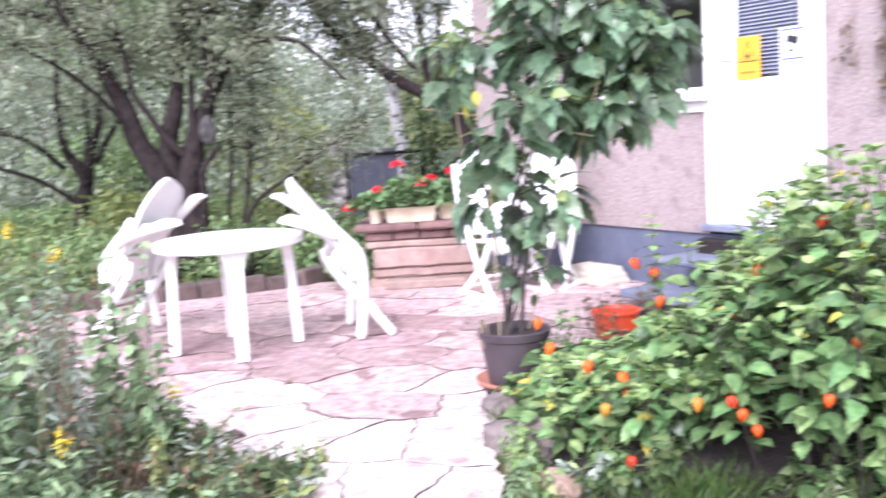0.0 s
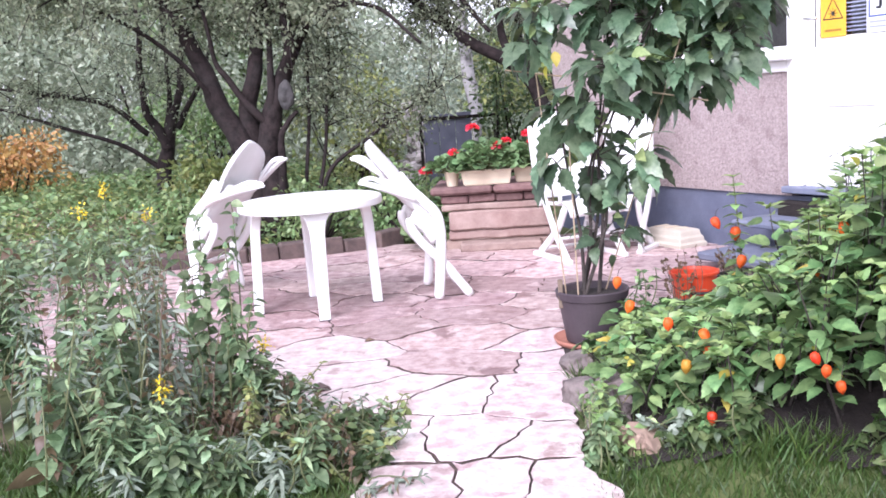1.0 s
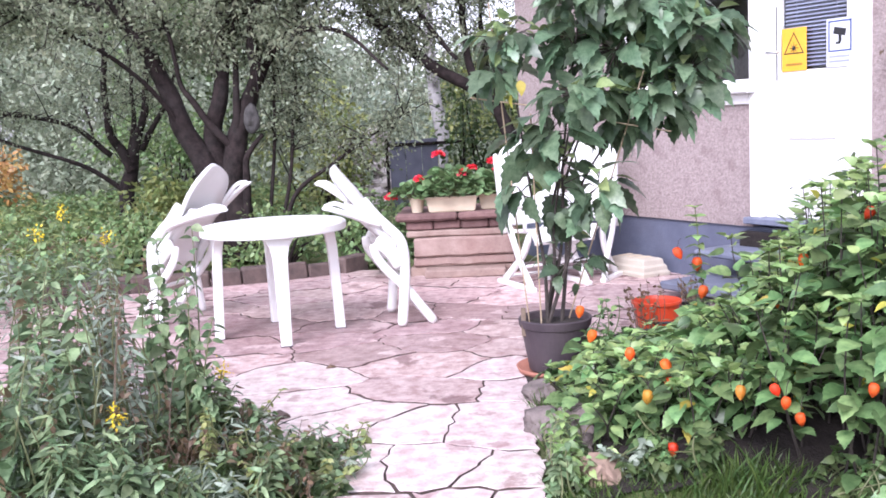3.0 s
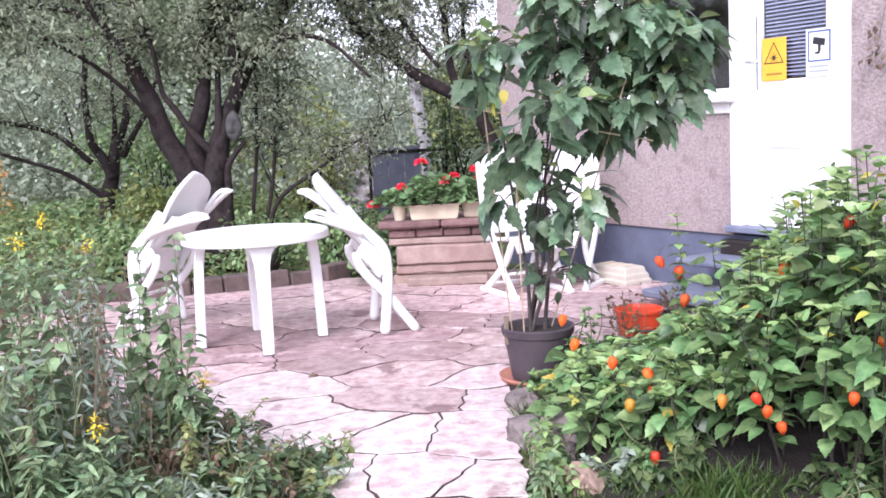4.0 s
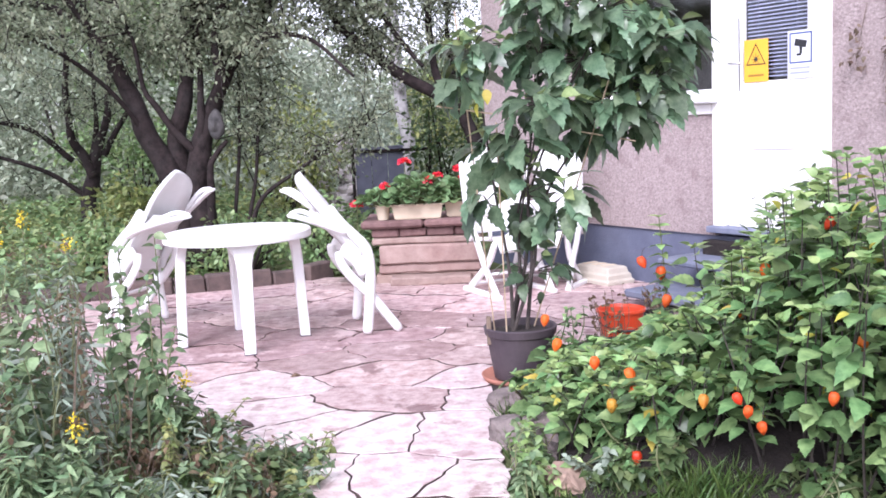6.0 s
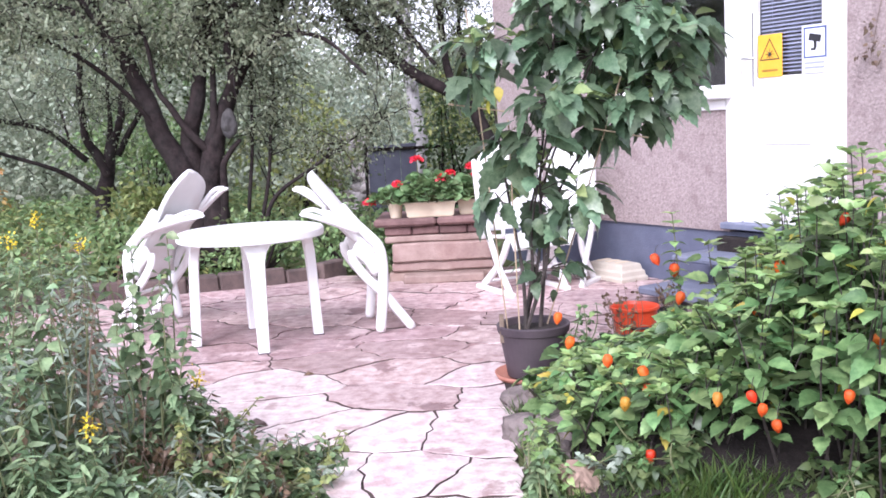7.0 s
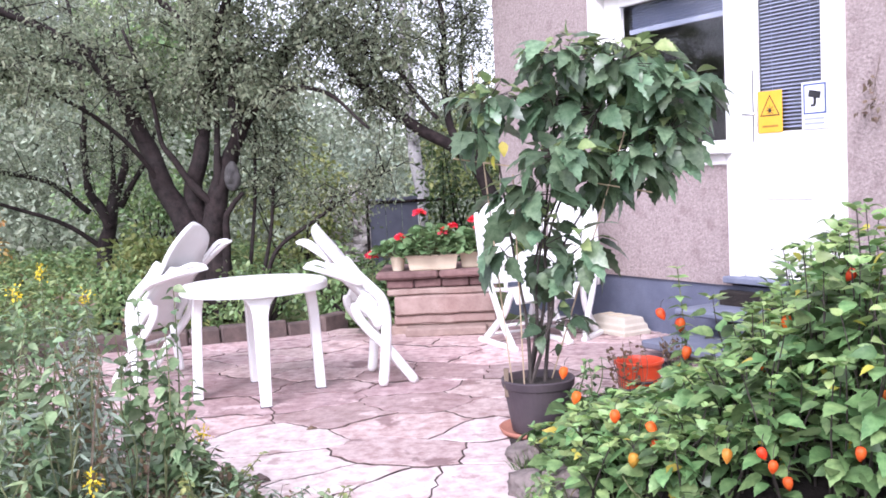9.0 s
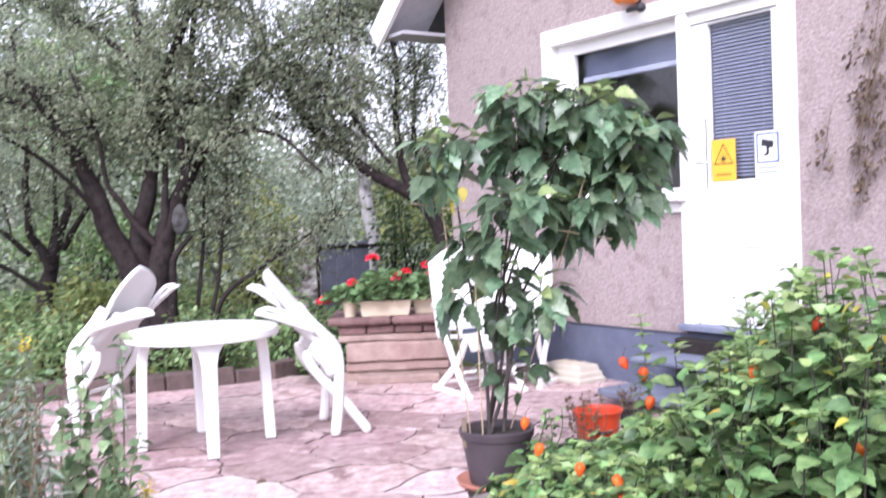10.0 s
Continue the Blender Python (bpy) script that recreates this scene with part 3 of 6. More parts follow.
for x0, x1, z0, z1 in ((1.645, 1.815, 1.768, 1.778), (1.645, 1.815, 1.585, 1.595), (1.645, 1.655, 1.595, 1.768), (1.805, 1.815, 1.595, 1.768)):
    box(x0, x1, 0.0285, 0.030, z0, z1, bm=bm)
part("border", bm, M_SIGNBLUE, plate)
bm = box(-0.045, 0.045, 0.0275, 0.030, -0.022, 0.022, m=Matrix.Translation((1.73, 0, 1.71)) @ Matrix.Rotation(radians(12), 4, "Y"))
box(1.722, 1.742, 0.0278, 0.030, 1.645, 1.69, bm=bm)
box(1.70, 1.735, 0.0278, 0.030, 1.632, 1.646, bm=bm)
part("camera_symbol", bm, M_BLACK, plate)
for z in (1.548, 1.518):
    part("text_bar", box(1.65, 1.80, 0.0285, 0.030, z, z + 0.014), M_GREYTEXT, plate)

lamp = empty("door_lamp", HOUSE @ Matrix.Translation((0.675, -0.03, 2.815)), "orange wall lamp with a black sensor over the window", "lamp")
part("shade", lathe([(0.03, 0.16), (0.075, 0.13), (0.095, 0.06), (0.09, 0.0), (0.07, -0.015), (0.02, -0.02)], 20), M_ORANGE, lamp, smooth=True, m=Matrix.Translation((0, -0.10, 0)))
part("arm", box(-0.03, 0.03, -0.08, 0.03, 0.0, 0.10, 0.006), M_BLACK, lamp)
part("bracket", box(-0.02, 0.10, -0.09, -0.06, -0.075, -0.045, 0.005), M_BLACK, lamp)
bm = bmesh.new()
bmesh.ops.create_uvsphere(bm, u_segments=16, v_segments=10, radius=0.036, matrix=Matrix.Translation((0.125, -0.08, -0.065)))
part("sensor", bm, M_BLACK, lamp, "round black sensor", smooth=True)

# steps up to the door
# added dark block stands in for the shadow in the hollow under the slabs
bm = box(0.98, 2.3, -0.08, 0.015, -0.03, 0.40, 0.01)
tagged(part("step_shadow_block", bm, M_SOIL, None, m=HOUSE), "dark block standing in for the shadow under the door steps", "step", kind="structure")
for x0, x1, y0, y1, z0, z1 in ((0.88, 2.2, -0.42, 0.018, 0.258, 0.30), (0.86, 2.3, -0.72, -0.05, 0.06, 0.115)):
    ob = part("step", box(x0, x1, y0, y1, z0, z1, 0.012), M_STEP, None, m=HOUSE)
    tagged(ob, "blue-grey concrete slab step before the white door", "step", "door steps")
for x in (1.42, 2.1):
    ob = part("step_support", box(x, x + 0.1, -0.36, -0.06, -0.03, 0.253, 0.006), M_PLINTH, None, m=HOUSE)
    tagged(ob, "blue-grey block carrying the slab step", "step support", "step supports")

# stone edging along the far side of the patio
edging = empty("patio_edging", None, "low edging of dark reddish stone blocks along the patio", "edging", kind="structure")
line = smooth_line([(-3.5, 7.45, 0), (-2.69, 7.88, 0), (-2.05, 8.02, 0), (-1.15, 8.36, 0), (-0.85, 8.75, 0)], 8)
rng = random.Random(3)
total = [0.0]
for a, b in zip(line, line[1:]):
    total.append(total[-1] + (b - a).length)
d = 0.0
while d < total[-1] - 0.2:
    ln = rng.uniform(0.22, 0.42)
    mid = d + ln / 2
    i = max(k for k in range(len(line) - 1) if total[k] <= mid)
    p = line[i].lerp(line[i + 1], (mid - total[i]) / (total[i + 1] - total[i]))
    dv = line[i + 1] - line[i]
    bm = box(-ln / 2 + 0.006, ln / 2 - 0.006, -0.07, 0.07, -0.03, 0.13 + rng.uniform(-0.02, 0.02), 0.014)
    for v in bm.verts:
        v.co += Vector((noise.noise(v.co * 9 + Vector((d, 0, 0))), noise.noise(v.co * 9 + Vector((0, d, 0))), noise.noise(v.co * 9 + Vector((d, d, 0))))) * 0.015
    part("edging_stone", bm, M_EDGE, edging, m=Matrix.Translation(p) @ Matrix.Rotation(math.atan2(dv.y, dv.x) + rng.uniform(-0.06, 0.06), 4, "Z"))
    d += ln

# bare soil of the bed under the lantern plants, a little above the coarse ground sheet
def sheet_height(x, y):
    i, j = math.floor((x + 16) / 0.4), math.floor((y + 3) / 0.4)
    x0, y0 = -16 + 0.4 * i, -3 + 0.4 * j
    u, v = (x - x0) / 0.4, (y - y0) / 0.4
    c = [bed_height(x0 + 0.4 * p, y0 + 0.4 * q) for q in (0, 1) for p in (0, 1)]
    return (c[0] * (1 - u) + c[1] * u) * (1 - v) + (c[2] * (1 - u) + c[3] * u) * v


bm = bmesh.new()
cols = [0.27 + 0.045 * i for i in range(60)]
rows_y = [2.75 + 0.045 * i for i in range(52)]
grid = [[bm.verts.new((x, y, max(bed_height(x, y), sheet_height(x, y)) + 0.03 + 0.01 * noise.noise(Vector((x * 9, y * 9, 2))))) for x in cols] for y in rows_y]
for a, b in zip(grid, grid[1:]):
    for i in range(len(cols) - 1):
        cx, cy = (a[i].co.x + a[i + 1].co.x) / 2, a[i].co.y
        if cy > np.interp(cx, [0.27, 0.5, 0.9, 1.5, 2.6], [3.18, 3.08, 3.0, 2.74, 2.66]) + 0.06 * noise.noise(Vector((cx * 4, 0, 0))):
            bm.faces.new((a[i], a[i + 1], b[i + 1], b[i]))
bmesh.ops.delete(bm, geom=[v for v in bm.verts if not v.link_faces], context="VERTS")
tagged(part("flower_bed", bm, M_SOIL, None, smooth=True), "raised bed of dark soil beside the stone path", "flower bed", kind="structure")

# ---------------------------------------------------------------- garden table
def garden_table(m):
    t = empty("garden_table", m, "round white plastic garden table with four arched legs", "table")
    bm = lathe([(0.02, 0.684), (0.425, 0.684), (0.434, 0.660), (0.448, 0.657), (0.452, 0.665), (0.451, 0.698), (0.444, 0.707), (0.43, 0.711), (0.02, 0.711)], 64)
    part("tabletop", bm, M_PLASTIC, t, smooth=False)
    for k in range(4):
        a = radians(-75 + 90 * k)
        bm = bmesh.new()
        # tapering, flared at the top into the frame
        rows = [(0.0, 0.034, 0.378), (0.30, 0.040, 0.366), (0.45, 0.043, 0.360), (0.54, 0.046, 0.354), (0.60, 0.060, 0.346), (0.64, 0.086, 0.338), (0.667, 0.13, 0.326), (0.686, 0.18, 0.314)]
        prev = None
        for z, w, r in rows:
            ring = [bm.verts.new((r + dr, s * (w if dr > 0 else w * 0.82), z)) for dr, s in ((0.03, -1), (0.03, 1), (-0.03, 1), (-0.03, -1))]
            if prev:
                for i in range(4):
                    bm.faces.new((prev[i], prev[(i + 1) % 4], ring[(i + 1) % 4], ring[i]))
            else:
                bm.faces.new(ring[::-1])
            prev = ring
        bm.faces.new(prev)
        bmesh.ops.bevel(bm, geom=[e for e in bm.edges], offset=0.006, segments=1, affect="EDGES")
        leg = part("leg", bm, M_PLASTIC, t, m=Matrix.Rotation(a, 4, "Z"))
        part("foot_cap", box(0.344, 0.412, -0.036, 0.036, 0.0, 0.012, 0.003), M_POT, leg, "dark plastic foot cap", m=Matrix.Rotation(a, 4, "Z"))
    return t


garden_table(pose(-1.185, 5.99, 0.0))


# ---------------------------------------------------------------- chairs
def slab_along(pts, width, thick, dish_depth=0.02):
    """A bent panel: a side profile swept across and dished. pts: (u, z, width factor)."""
    bm = bmesh.new()
    P = [Vector((u, 0, z)) for u, z, _ in pts]
    rows = []
    for i, (u, z, k) in enumerate(pts):
        d = (P[min(i + 1, len(P) - 1)] - P[max(i - 1, 0)]).normalized()
        nrm = Vector((-d.z, 0, d.x)) * thick / 2
        w = width / 2 * k
        row = []
        for s in (-1, -0.6, -0.2, 0.2, 0.6, 1):
            dish = nrm.normalized() * (dish_depth * s * s * k)
            row.append((P[i] + nrm + dish + Vector((0, s * w, 0)), P[i] - nrm + dish + Vector((0, s * w, 0))))
        rows.append([(bm.verts.new(a), bm.verts.new(b)) for a, b in row])
    for r0, r1 in zip(rows, rows[1:]):
        for j in range(5):
            bm.faces.new((r0[j][0], r0[j + 1][0], r1[j + 1][0], r1[j][0]))
            bm.faces.new((r0[j][1], r1[j][1], r1[j + 1][1], r0[j + 1][1]))
        for j in (0, 5):
            bm.faces.new((r0[j][0], r1[j][0], r1[j][1], r0[j][1]))
    for r in (rows[0], rows[-1]):
        for j in range(5):
            bm.faces.new((r[j][0], r[j][1], r[j + 1][1], r[j + 1][0]))
    return bm


def rail(pts, w=0.024, flat=1.7, n=5):
    q = smooth_line(pts, n)
    return tube(q, [w * 0.75] + [w] * (len(q) - 2) + [w * 0.75], 8, flat=flat)


def paddle(line, width, thick=0.011, n=6):
    """A flat rounded arm: wide in the middle, drawn in at the ends; it lies across the chair's side plane."""
    q = smooth_line(line, n)
    m = len(q) - 1
    return tube(q, [thick] + [width * (0.45 + 0.55 * math.sin(math.pi * min(1.0, 0.15 + 0.85 * k / m)) ** 0.6) for k in range(1, m)] + [thick * 0.8], 10, flat=0.45)


def leaning_chair(m, label, rise=0.0, reach=0.0, far_lift=0.12, near=-1):
    """A resin folding armchair, folded and leaning with its arms over the table edge.
    Local x points away from the table, the origin lies between the upright feet, y runs across."""
    c = empty("garden_chair", m, label, "chair", "chairs leaning on the table")
    # back panel: a dished shell, straight above, curling down into the hips, with a rounded top
    prof = smooth_line([(-0.35, 0, 1.035 + rise), (-0.285, 0, 0.955 + rise), (-0.215, 0, 0.868 + 0.6 * rise), (-0.145, 0, 0.768), (-0.075, 0, 0.675), (-0.010, 0, 0.605), (0.030, 0, 0.55)], 6)
    n = len(prof) - 1
    back = []
    for k, p in enumerate(prof):
        t = 1 - k / n
        wf = 1.0 - 0.14 * t
        if t > 0.68:
            wf *= math.sqrt(max(0.02, 1 - ((t - 0.68) / 0.322) ** 2))
        back.append((p.x, p.z, wf))
    part("backrest", slab_along(back, 0.49, 0.030, -0.065), M_PLASTIC, c, smooth=True)
    part("seat", slab_along([(-0.285, 0.775, 0.85), (-0.20, 0.685, 0.95), (-0.115, 0.595, 1.0), (-0.05, 0.52, 1.0), (-0.02, 0.43, 1.0), (-0.015, 0.36, 0.95)], 0.43, 0.03), M_PLASTIC, c, smooth=True)
    for s in (-1, 1):
        y = 0.245 * s
        lift = 0.0 if s == near else far_lift
        more = reach if s == near else 0.0
        # side frame: from the back over the hip to the upright foot
        part("back_rail", rail([(-0.20, y * 0.86, 0.825), (-0.125, y * 0.92, 0.720), (-0.05, y, 0.640), (0.015, y, 0.565), (0.038, y, 0.47), (0.036, y, 0.33), (0.018, y, 0.15), (0.0, y, 0.014)], 0.022, 1.5), M_PLASTIC, c, smooth=True)
        part("leg", rail([(-0.145, y * 0.90, 0.545), (-0.135, y * 0.9, 0.47), (-0.07, y * 0.9, 0.37), (0.045, y * 0.9, 0.245), (0.13, y * 0.9, 0.13), (0.215, y * 0.9, 0.014)], 0.021, 1.45), M_PLASTIC, c, smooth=True)
        part("hinge", rail([(-0.135, y * 0.93, 0.56), (-0.085, y * 0.95, 0.53), (-0.025, y * 0.97, 0.465), (0.012, y * 0.98, 0.39)], 0.020, 2.3, 4), M_PLASTIC, c, smooth=True)
        arm = [(-0.10, y * 1.02, 0.655), (-0.20, y * 1.10, 0.700 + lift * 0.35), (-0.31 - more * 0.5, y * 1.16, 0.750 + lift * 0.7), (-0.405 - more * 0.9, y * 1.16, 0.785 + lift * 0.95), (-0.455 - more, y * 1.10, 0.792 + lift)]
        part("arm", paddle(arm, 0.042), M_PLASTIC, c, smooth=True)
        part("arm_support", rail([(-0.44 - more, y * 1.08, 0.80 + lift), (-0.365 - more * 0.7, y * 1.0, 0.812 + lift * 0.8), (-0.27 - more * 0.3, y * 0.96, 0.762 + lift * 0.45), (-0.16, y * 0.94, 0.70)], 0.009, 1.7), M_PLASTIC, c, smooth=True)
    part("stretcher", tube([(0.165, -0.21, 0.085), (0.165, 0.21, 0.085)], 0.013, 8), M_PLASTIC, c)
    part("stretcher", tube([(0.03, -0.235, 0.26), (0.03, 0.235, 0.26)], 0.013, 8), M_PLASTIC, c)
    return c


leaning_chair(pose(-0.47, 6.25, 0.0, 0, 0, 12), "white plastic folding chair tipped forward against the table edge")
leaning_chair(pose(-1.99, 6.63, 0.0, 0, 0, 161), "white plastic folding chair with rounded back leaning over the table", 0.035, 0.15, 0.13, 1)


def folding_chair(m, label, fold=1.0):
    """An upright folding chair with crossed legs and a high slatted back; x points forward."""
    c = empty("folding_chair", m, label, "chair", "chairs by the house wall")
    d = 0.26 * fold
    back = [(-0.17 - 0.15 * t * fold, 0.42 + 0.68 * t, math.sqrt(max(0.05, 1 - ((t - 0.72) / 0.283) ** 2)) if t > 0.72 else 1.0) for t in (k / 20 for k in range(21))]
    for s in (-1, 1):
        y = 0.235 * s
        part("back_rail", rail([(-0.16, y, 0.40), (-0.22 * fold, y, 0.70), (-0.31 * fold, y * 0.92, 1.0)], 0.020, 1.6), M_PLASTIC, c, smooth=True)
        part("front_leg", rail([(-0.20 * fold, y, 0.62), (-0.05, y, 0.40), (0.08, y, 0.20), (d, y, 0.014)], 0.022, 1.5), M_PLASTIC, c, smooth=True)
        part("rear_leg", rail([(0.20 * fold, y * 0.9, 0.42), (0.06, y * 0.9, 0.24), (-d, y * 0.9, 0.014)], 0.022, 1.5), M_PLASTIC, c, smooth=True)
        part("arm", rail([(-0.24 * fold, y * 1.06, 0.65), (0.0, y * 1.1, 0.640), (0.22 * fold, y * 1.1, 0.645)], 0.016, 2.3), M_PLASTIC, c, smooth=True)
        part("arm_post", rail([(0.19 * fold, y * 1.05, 0.64), (0.17 * fold, y, 0.43)], 0.014, 1.5, 3), M_PLASTIC, c, smooth=True)
        part("floor_bar", box(-d - 0.03, d + 0.03, y - 0.022, y + 0.022, 0.0, 0.038, 0.008), M_PLASTIC, c)
    part("seat", slab_along([(-0.20, 0.40, 1), (-0.05, 0.405, 1), (0.12, 0.42, 1), (0.20, 0.425, 1.0), (0.245, 0.41, 1.0), (0.262, 0.37, 0.97), (0.262, 0.345, 0.94)], 0.45, 0.026), M_PLASTIC, c, smooth=True)
    part("backrest", slab_along(back[1:], 0.41, 0.024), M_PLASTIC, c, smooth=True)
    part("stretcher", tube([(-d, -0.21, 0.05), (-d, 0.21, 0.05)], 0.012, 8), M_PLASTIC, c)
    part("stretcher", tube([(0.10, -0.23, 0.17), (0.10, 0.23, 0.17)], 0.012, 8), M_PLASTIC, c)
    return c


folding_chair(pose(0.595, 7.34, 0.0, 0, 0, -66), "white plastic folding armchair with crossed legs behind the potted plant")
folding_chair(pose(0.92, 7.52, 0.0, 0, 0, -120), "white plastic folding armchair half closed beside the house plinth", 0.62)


# ---------------------------------------------------------------- planter with troughs
def slab_planter():
    p = empty("stone_planter", pose(-0.06, 7.96, 0.0, 0, 0, -2.5), "low planter of stacked pinkish slabs with a dark reddish cap", "planter")
    rng = random.Random(8)

    def course(name, x0, x1, y0, y1, z0, z1, material, pieces=1, bev=0.012):
        w = (x1 - x0) / pieces
        for i in range(pieces):
            bm = box(x0 + i * w + 0.003, x0 + (i + 1) * w - 0.003, y0 + rng.uniform(-0.006, 0.006), y1, z0 + 0.003, z1 - 0.003, bev)
            bmesh.ops.subdivide_edges(bm, edges=[e for e in bm.edges if e.calc_length() > 0.2], cuts=5)
            for v in bm.verts:
                v.co += Vector((0, noise.noise(v.co * 7), noise.noise(v.co * 7 + Vector((5, 5, z0))))) * 0.007
            part(name, bm, material, p)

    course("slab", -0.37, 0.48, 0.00, 0.60, 0.085, 0.165, M_TIMBER)
    course("slab", -0.27, 0.40, -0.17, 0.02, 0.0, 0.078, M_TIMBER)
    course("slab", -0.40, 0.50, 0.02, 0.62, -0.02, 0.083, M_TIMBER)
    course("slab", -0.36, 0.48, -0.03, 0.60, 0.165, 0.325, M_TIMBER)
    course("slab", -0.42, 0.50, 0.0, 0.62, 0.325, 0.385, M_TIMBER)
    course("brick", -0.42, 0.50, 0.012, 0.62, 0.385, 0.465, M_CAP, 4)
    course("cap_stone", -0.50, 0.54, -0.045, 0.68, 0.465, 0.535, M_CAP, 2, 0.018)
    return p


slab_planter()


def trough(m, length, label):
    t = empty("flower_trough", m, label, "flower trough", "flower troughs")
    bm = bmesh.new()
    for (k0, z0), (k1, z1) in (((0.90, 0.0), (1.0, 0.125)),):
        lo = [bm.verts.new((x * length / 2 * k0, y * 0.085 * k0, z0)) for x, y in ((-1, -1), (1, -1), (1, 1), (-1, 1))]
        hi = [bm.verts.new((x * length / 2 * k1, y * 0.085 * k1, z1)) for x, y in ((-1, -1), (1, -1), (1, 1), (-1, 1))]
        for i in range(4):
            bm.faces.new((lo[i], lo[(i + 1) % 4], hi[(i + 1) % 4], hi[i]))
        bm.faces.new(lo[::-1])
    bmesh.ops.bevel(bm, geom=bm.edges[:], offset=0.008, segments=2, affect="EDGES")
    part("body", bm, M_CREAM, t)
    bm = bmesh.new()
    L, W = length / 2 + 0.012, 0.097
    for x0, x1, y0, y1 in ((-L, L, -W, -W + 0.022), (-L, L, W - 0.022, W), (-L, -L + 0.022, -W + 0.022, W - 0.022), (L - 0.022, L, -W + 0.022, W - 0.022)):
        box(x0, x1, y0, y1, 0.112, 0.128, 0.003, bm=bm)
    part("rim", bm, M_CREAM, t)
    part("soil", box(-length / 2 + 0.012, length / 2 - 0.012, -0.072, 0.072, 0.09, 0.108), M_SOIL, t)
    return t


trough(pose(-0.085, 8.02, 0.533, 0, 0, -2), 0.42, "cream plastic flower trough on the planter cap")
trough(pose(0.30, 8.09, 0.533, 0, 0, -8), 0.30, "short cream plastic flower trough half behind chairs")
pot = empty("small_flower_pot", pose(-0.375, 8.05, 0.533), "small cream flower pot at the end of the planter", "flower pot")
part("body", lathe([(0.045, 0.0), (0.062, 0.11), (0.066, 0.11), (0.066, 0.122), (0.056, 0.122), (0.05, 0.10)], 20), M_CREAM, pot, smooth=False)


def geranium(m, rx, ry, h, n, heads, seed, label):
    g = empty("geranium", m, label, "flower", "geraniums")
    rng = np.random.default_rng(seed)
    a, r = rng.uniform(0, 2 * np.pi, n), np.sqrt(rng.uniform(0, 1, n))
    x, y = rx * r * np.cos(a), ry * r * np.sin(a)
    z = h * (1 - 0.65 * r ** 2) * rng.uniform(0.35, 1.0, n)
    way = np.stack([np.cos(a) * (0.3 + r), np.sin(a) * (0.3 + r) - 0.2, 0.25 + rng.normal(0, 0.3, n)], 1)
    leaf_mesh("foliage", np.stack([x, y, z], 1), way, rng.uniform(0.045, 0.085, n), ROUND, L_GERAN, g, fold=0.35, droop=0.2, lean=0.5, rng=rng)
    bm = bmesh.new()
    for i in range(n // 5):
        tube([(x[i] * 0.4, y[i] * 0.4, 0), (x[i] * 0.8, y[i] * 0.8, z[i] * 0.6), (x[i], y[i], z[i])], [0.005, 0.004, 0.003], 5, bm)
    for hx, hy, hz in heads:
        tube([(hx * 0.6, hy * 0.6, 0.03), (hx * 0.9, hy * 0.9, hz * 0.6), (hx, hy, hz)], [0.005, 0.004, 0.003], 5, bm)
    part("stalk_bundle", bm, M_STEM, g)["kind"] = "stuff"
    for hx, hy, hz in heads:
        k = 60
        d = rng.normal(0, 1, (k, 3))
        d /= np.linalg.norm(d, axis=1, keepdims=True)
        d[:, 2] = np.abs(d[:, 2]) * 0.9 - 0.15
        s = rng.uniform(0.036, 0.05)
        leaf_mesh("flower_head", np.array([hx, hy, hz]) + d * np.array([s, s, s * 0.75]) * rng.uniform(0.5, 1, (k, 1)), d + rng.normal(0, 0.4, (k, 3)), rng.uniform(0.018, 0.03, k), ROUND, F_RED, g, lean=1.0, rng=rng, label="bright red flower head")
    return g


geranium(pose(-0.09, 8.02, 0.640), 0.27, 0.16, 0.27, 330, [(-0.09, 0.02, 0.36), (0.18, 0.03, 0.235), (0.10, -0.05, 0.20)], 4, "red geranium with round green leaves in a trough")
geranium(pose(0.29, 8.09, 0.640), 0.20, 0.14, 0.24, 200, [(-0.02, 0.06, 0.28), (0.03, -0.04, 0.22), (0.12, 0.04, 0.26)], 5, "red geranium in the short trough")
geranium(pose(-0.40, 8.05, 0.645), 0.16, 0.13, 0.13, 130, [(0.06, -0.05, 0.16)], 6, "small red geranium in a round pot")
geranium(pose(-0.62, 8.12, 0.02), 0.17, 0.17, 0.52, 200, [(0.03, -0.04, 0.64)], 7, "red geranium growing beside the planter")


# ---------------------------------------------------------------- pots and bucket
def big_pot(x, y):
    s = empty("pot_saucer", pose(x, y, 0.0), "terracotta saucer under the dark pot", "saucer")
    part("dish", lathe([(0.14, 0.0), (0.19, 0.008), (0.205, 0.036), (0.196, 0.037), (0.178, 0.014), (0.02, 0.012)], 40), M_TERRA, s, smooth=True)
    p = empty("plant_pot", pose(x, y, 0.016), "large dark purplish plastic plant pot", "plant pot")
    part("body", lathe([(0.125, 0.0), (0.138, 0.006), (0.172, 0.222), (0.180, 0.226), (0.186, 0.262), (0.179, 0.268), (0.170, 0.262), (0.160, 0.20)], 44), M_POT, p, smooth=False)
    part("soil", lathe([(0.163, 0.20), (0.160, 0.232), (0.08, 0.246), (0.01, 0.24)], 24), M_SOIL, p)
    return p


big_pot(0.435, 4.80)

b = empty("bucket", pose(1.045, 5.30, 0.0), "red plastic bucket with a flared rim", "bucket")
part("body", lathe([(0.092, 0.0), (0.098, 0.004), (0.127, 0.225), (0.138, 0.228), (0.138, 0.242), (0.130, 0.244), (0.122, 0.225), (0.095, 0.012), (0.02, 0.010)], 40), M_RED, b, smooth=False)
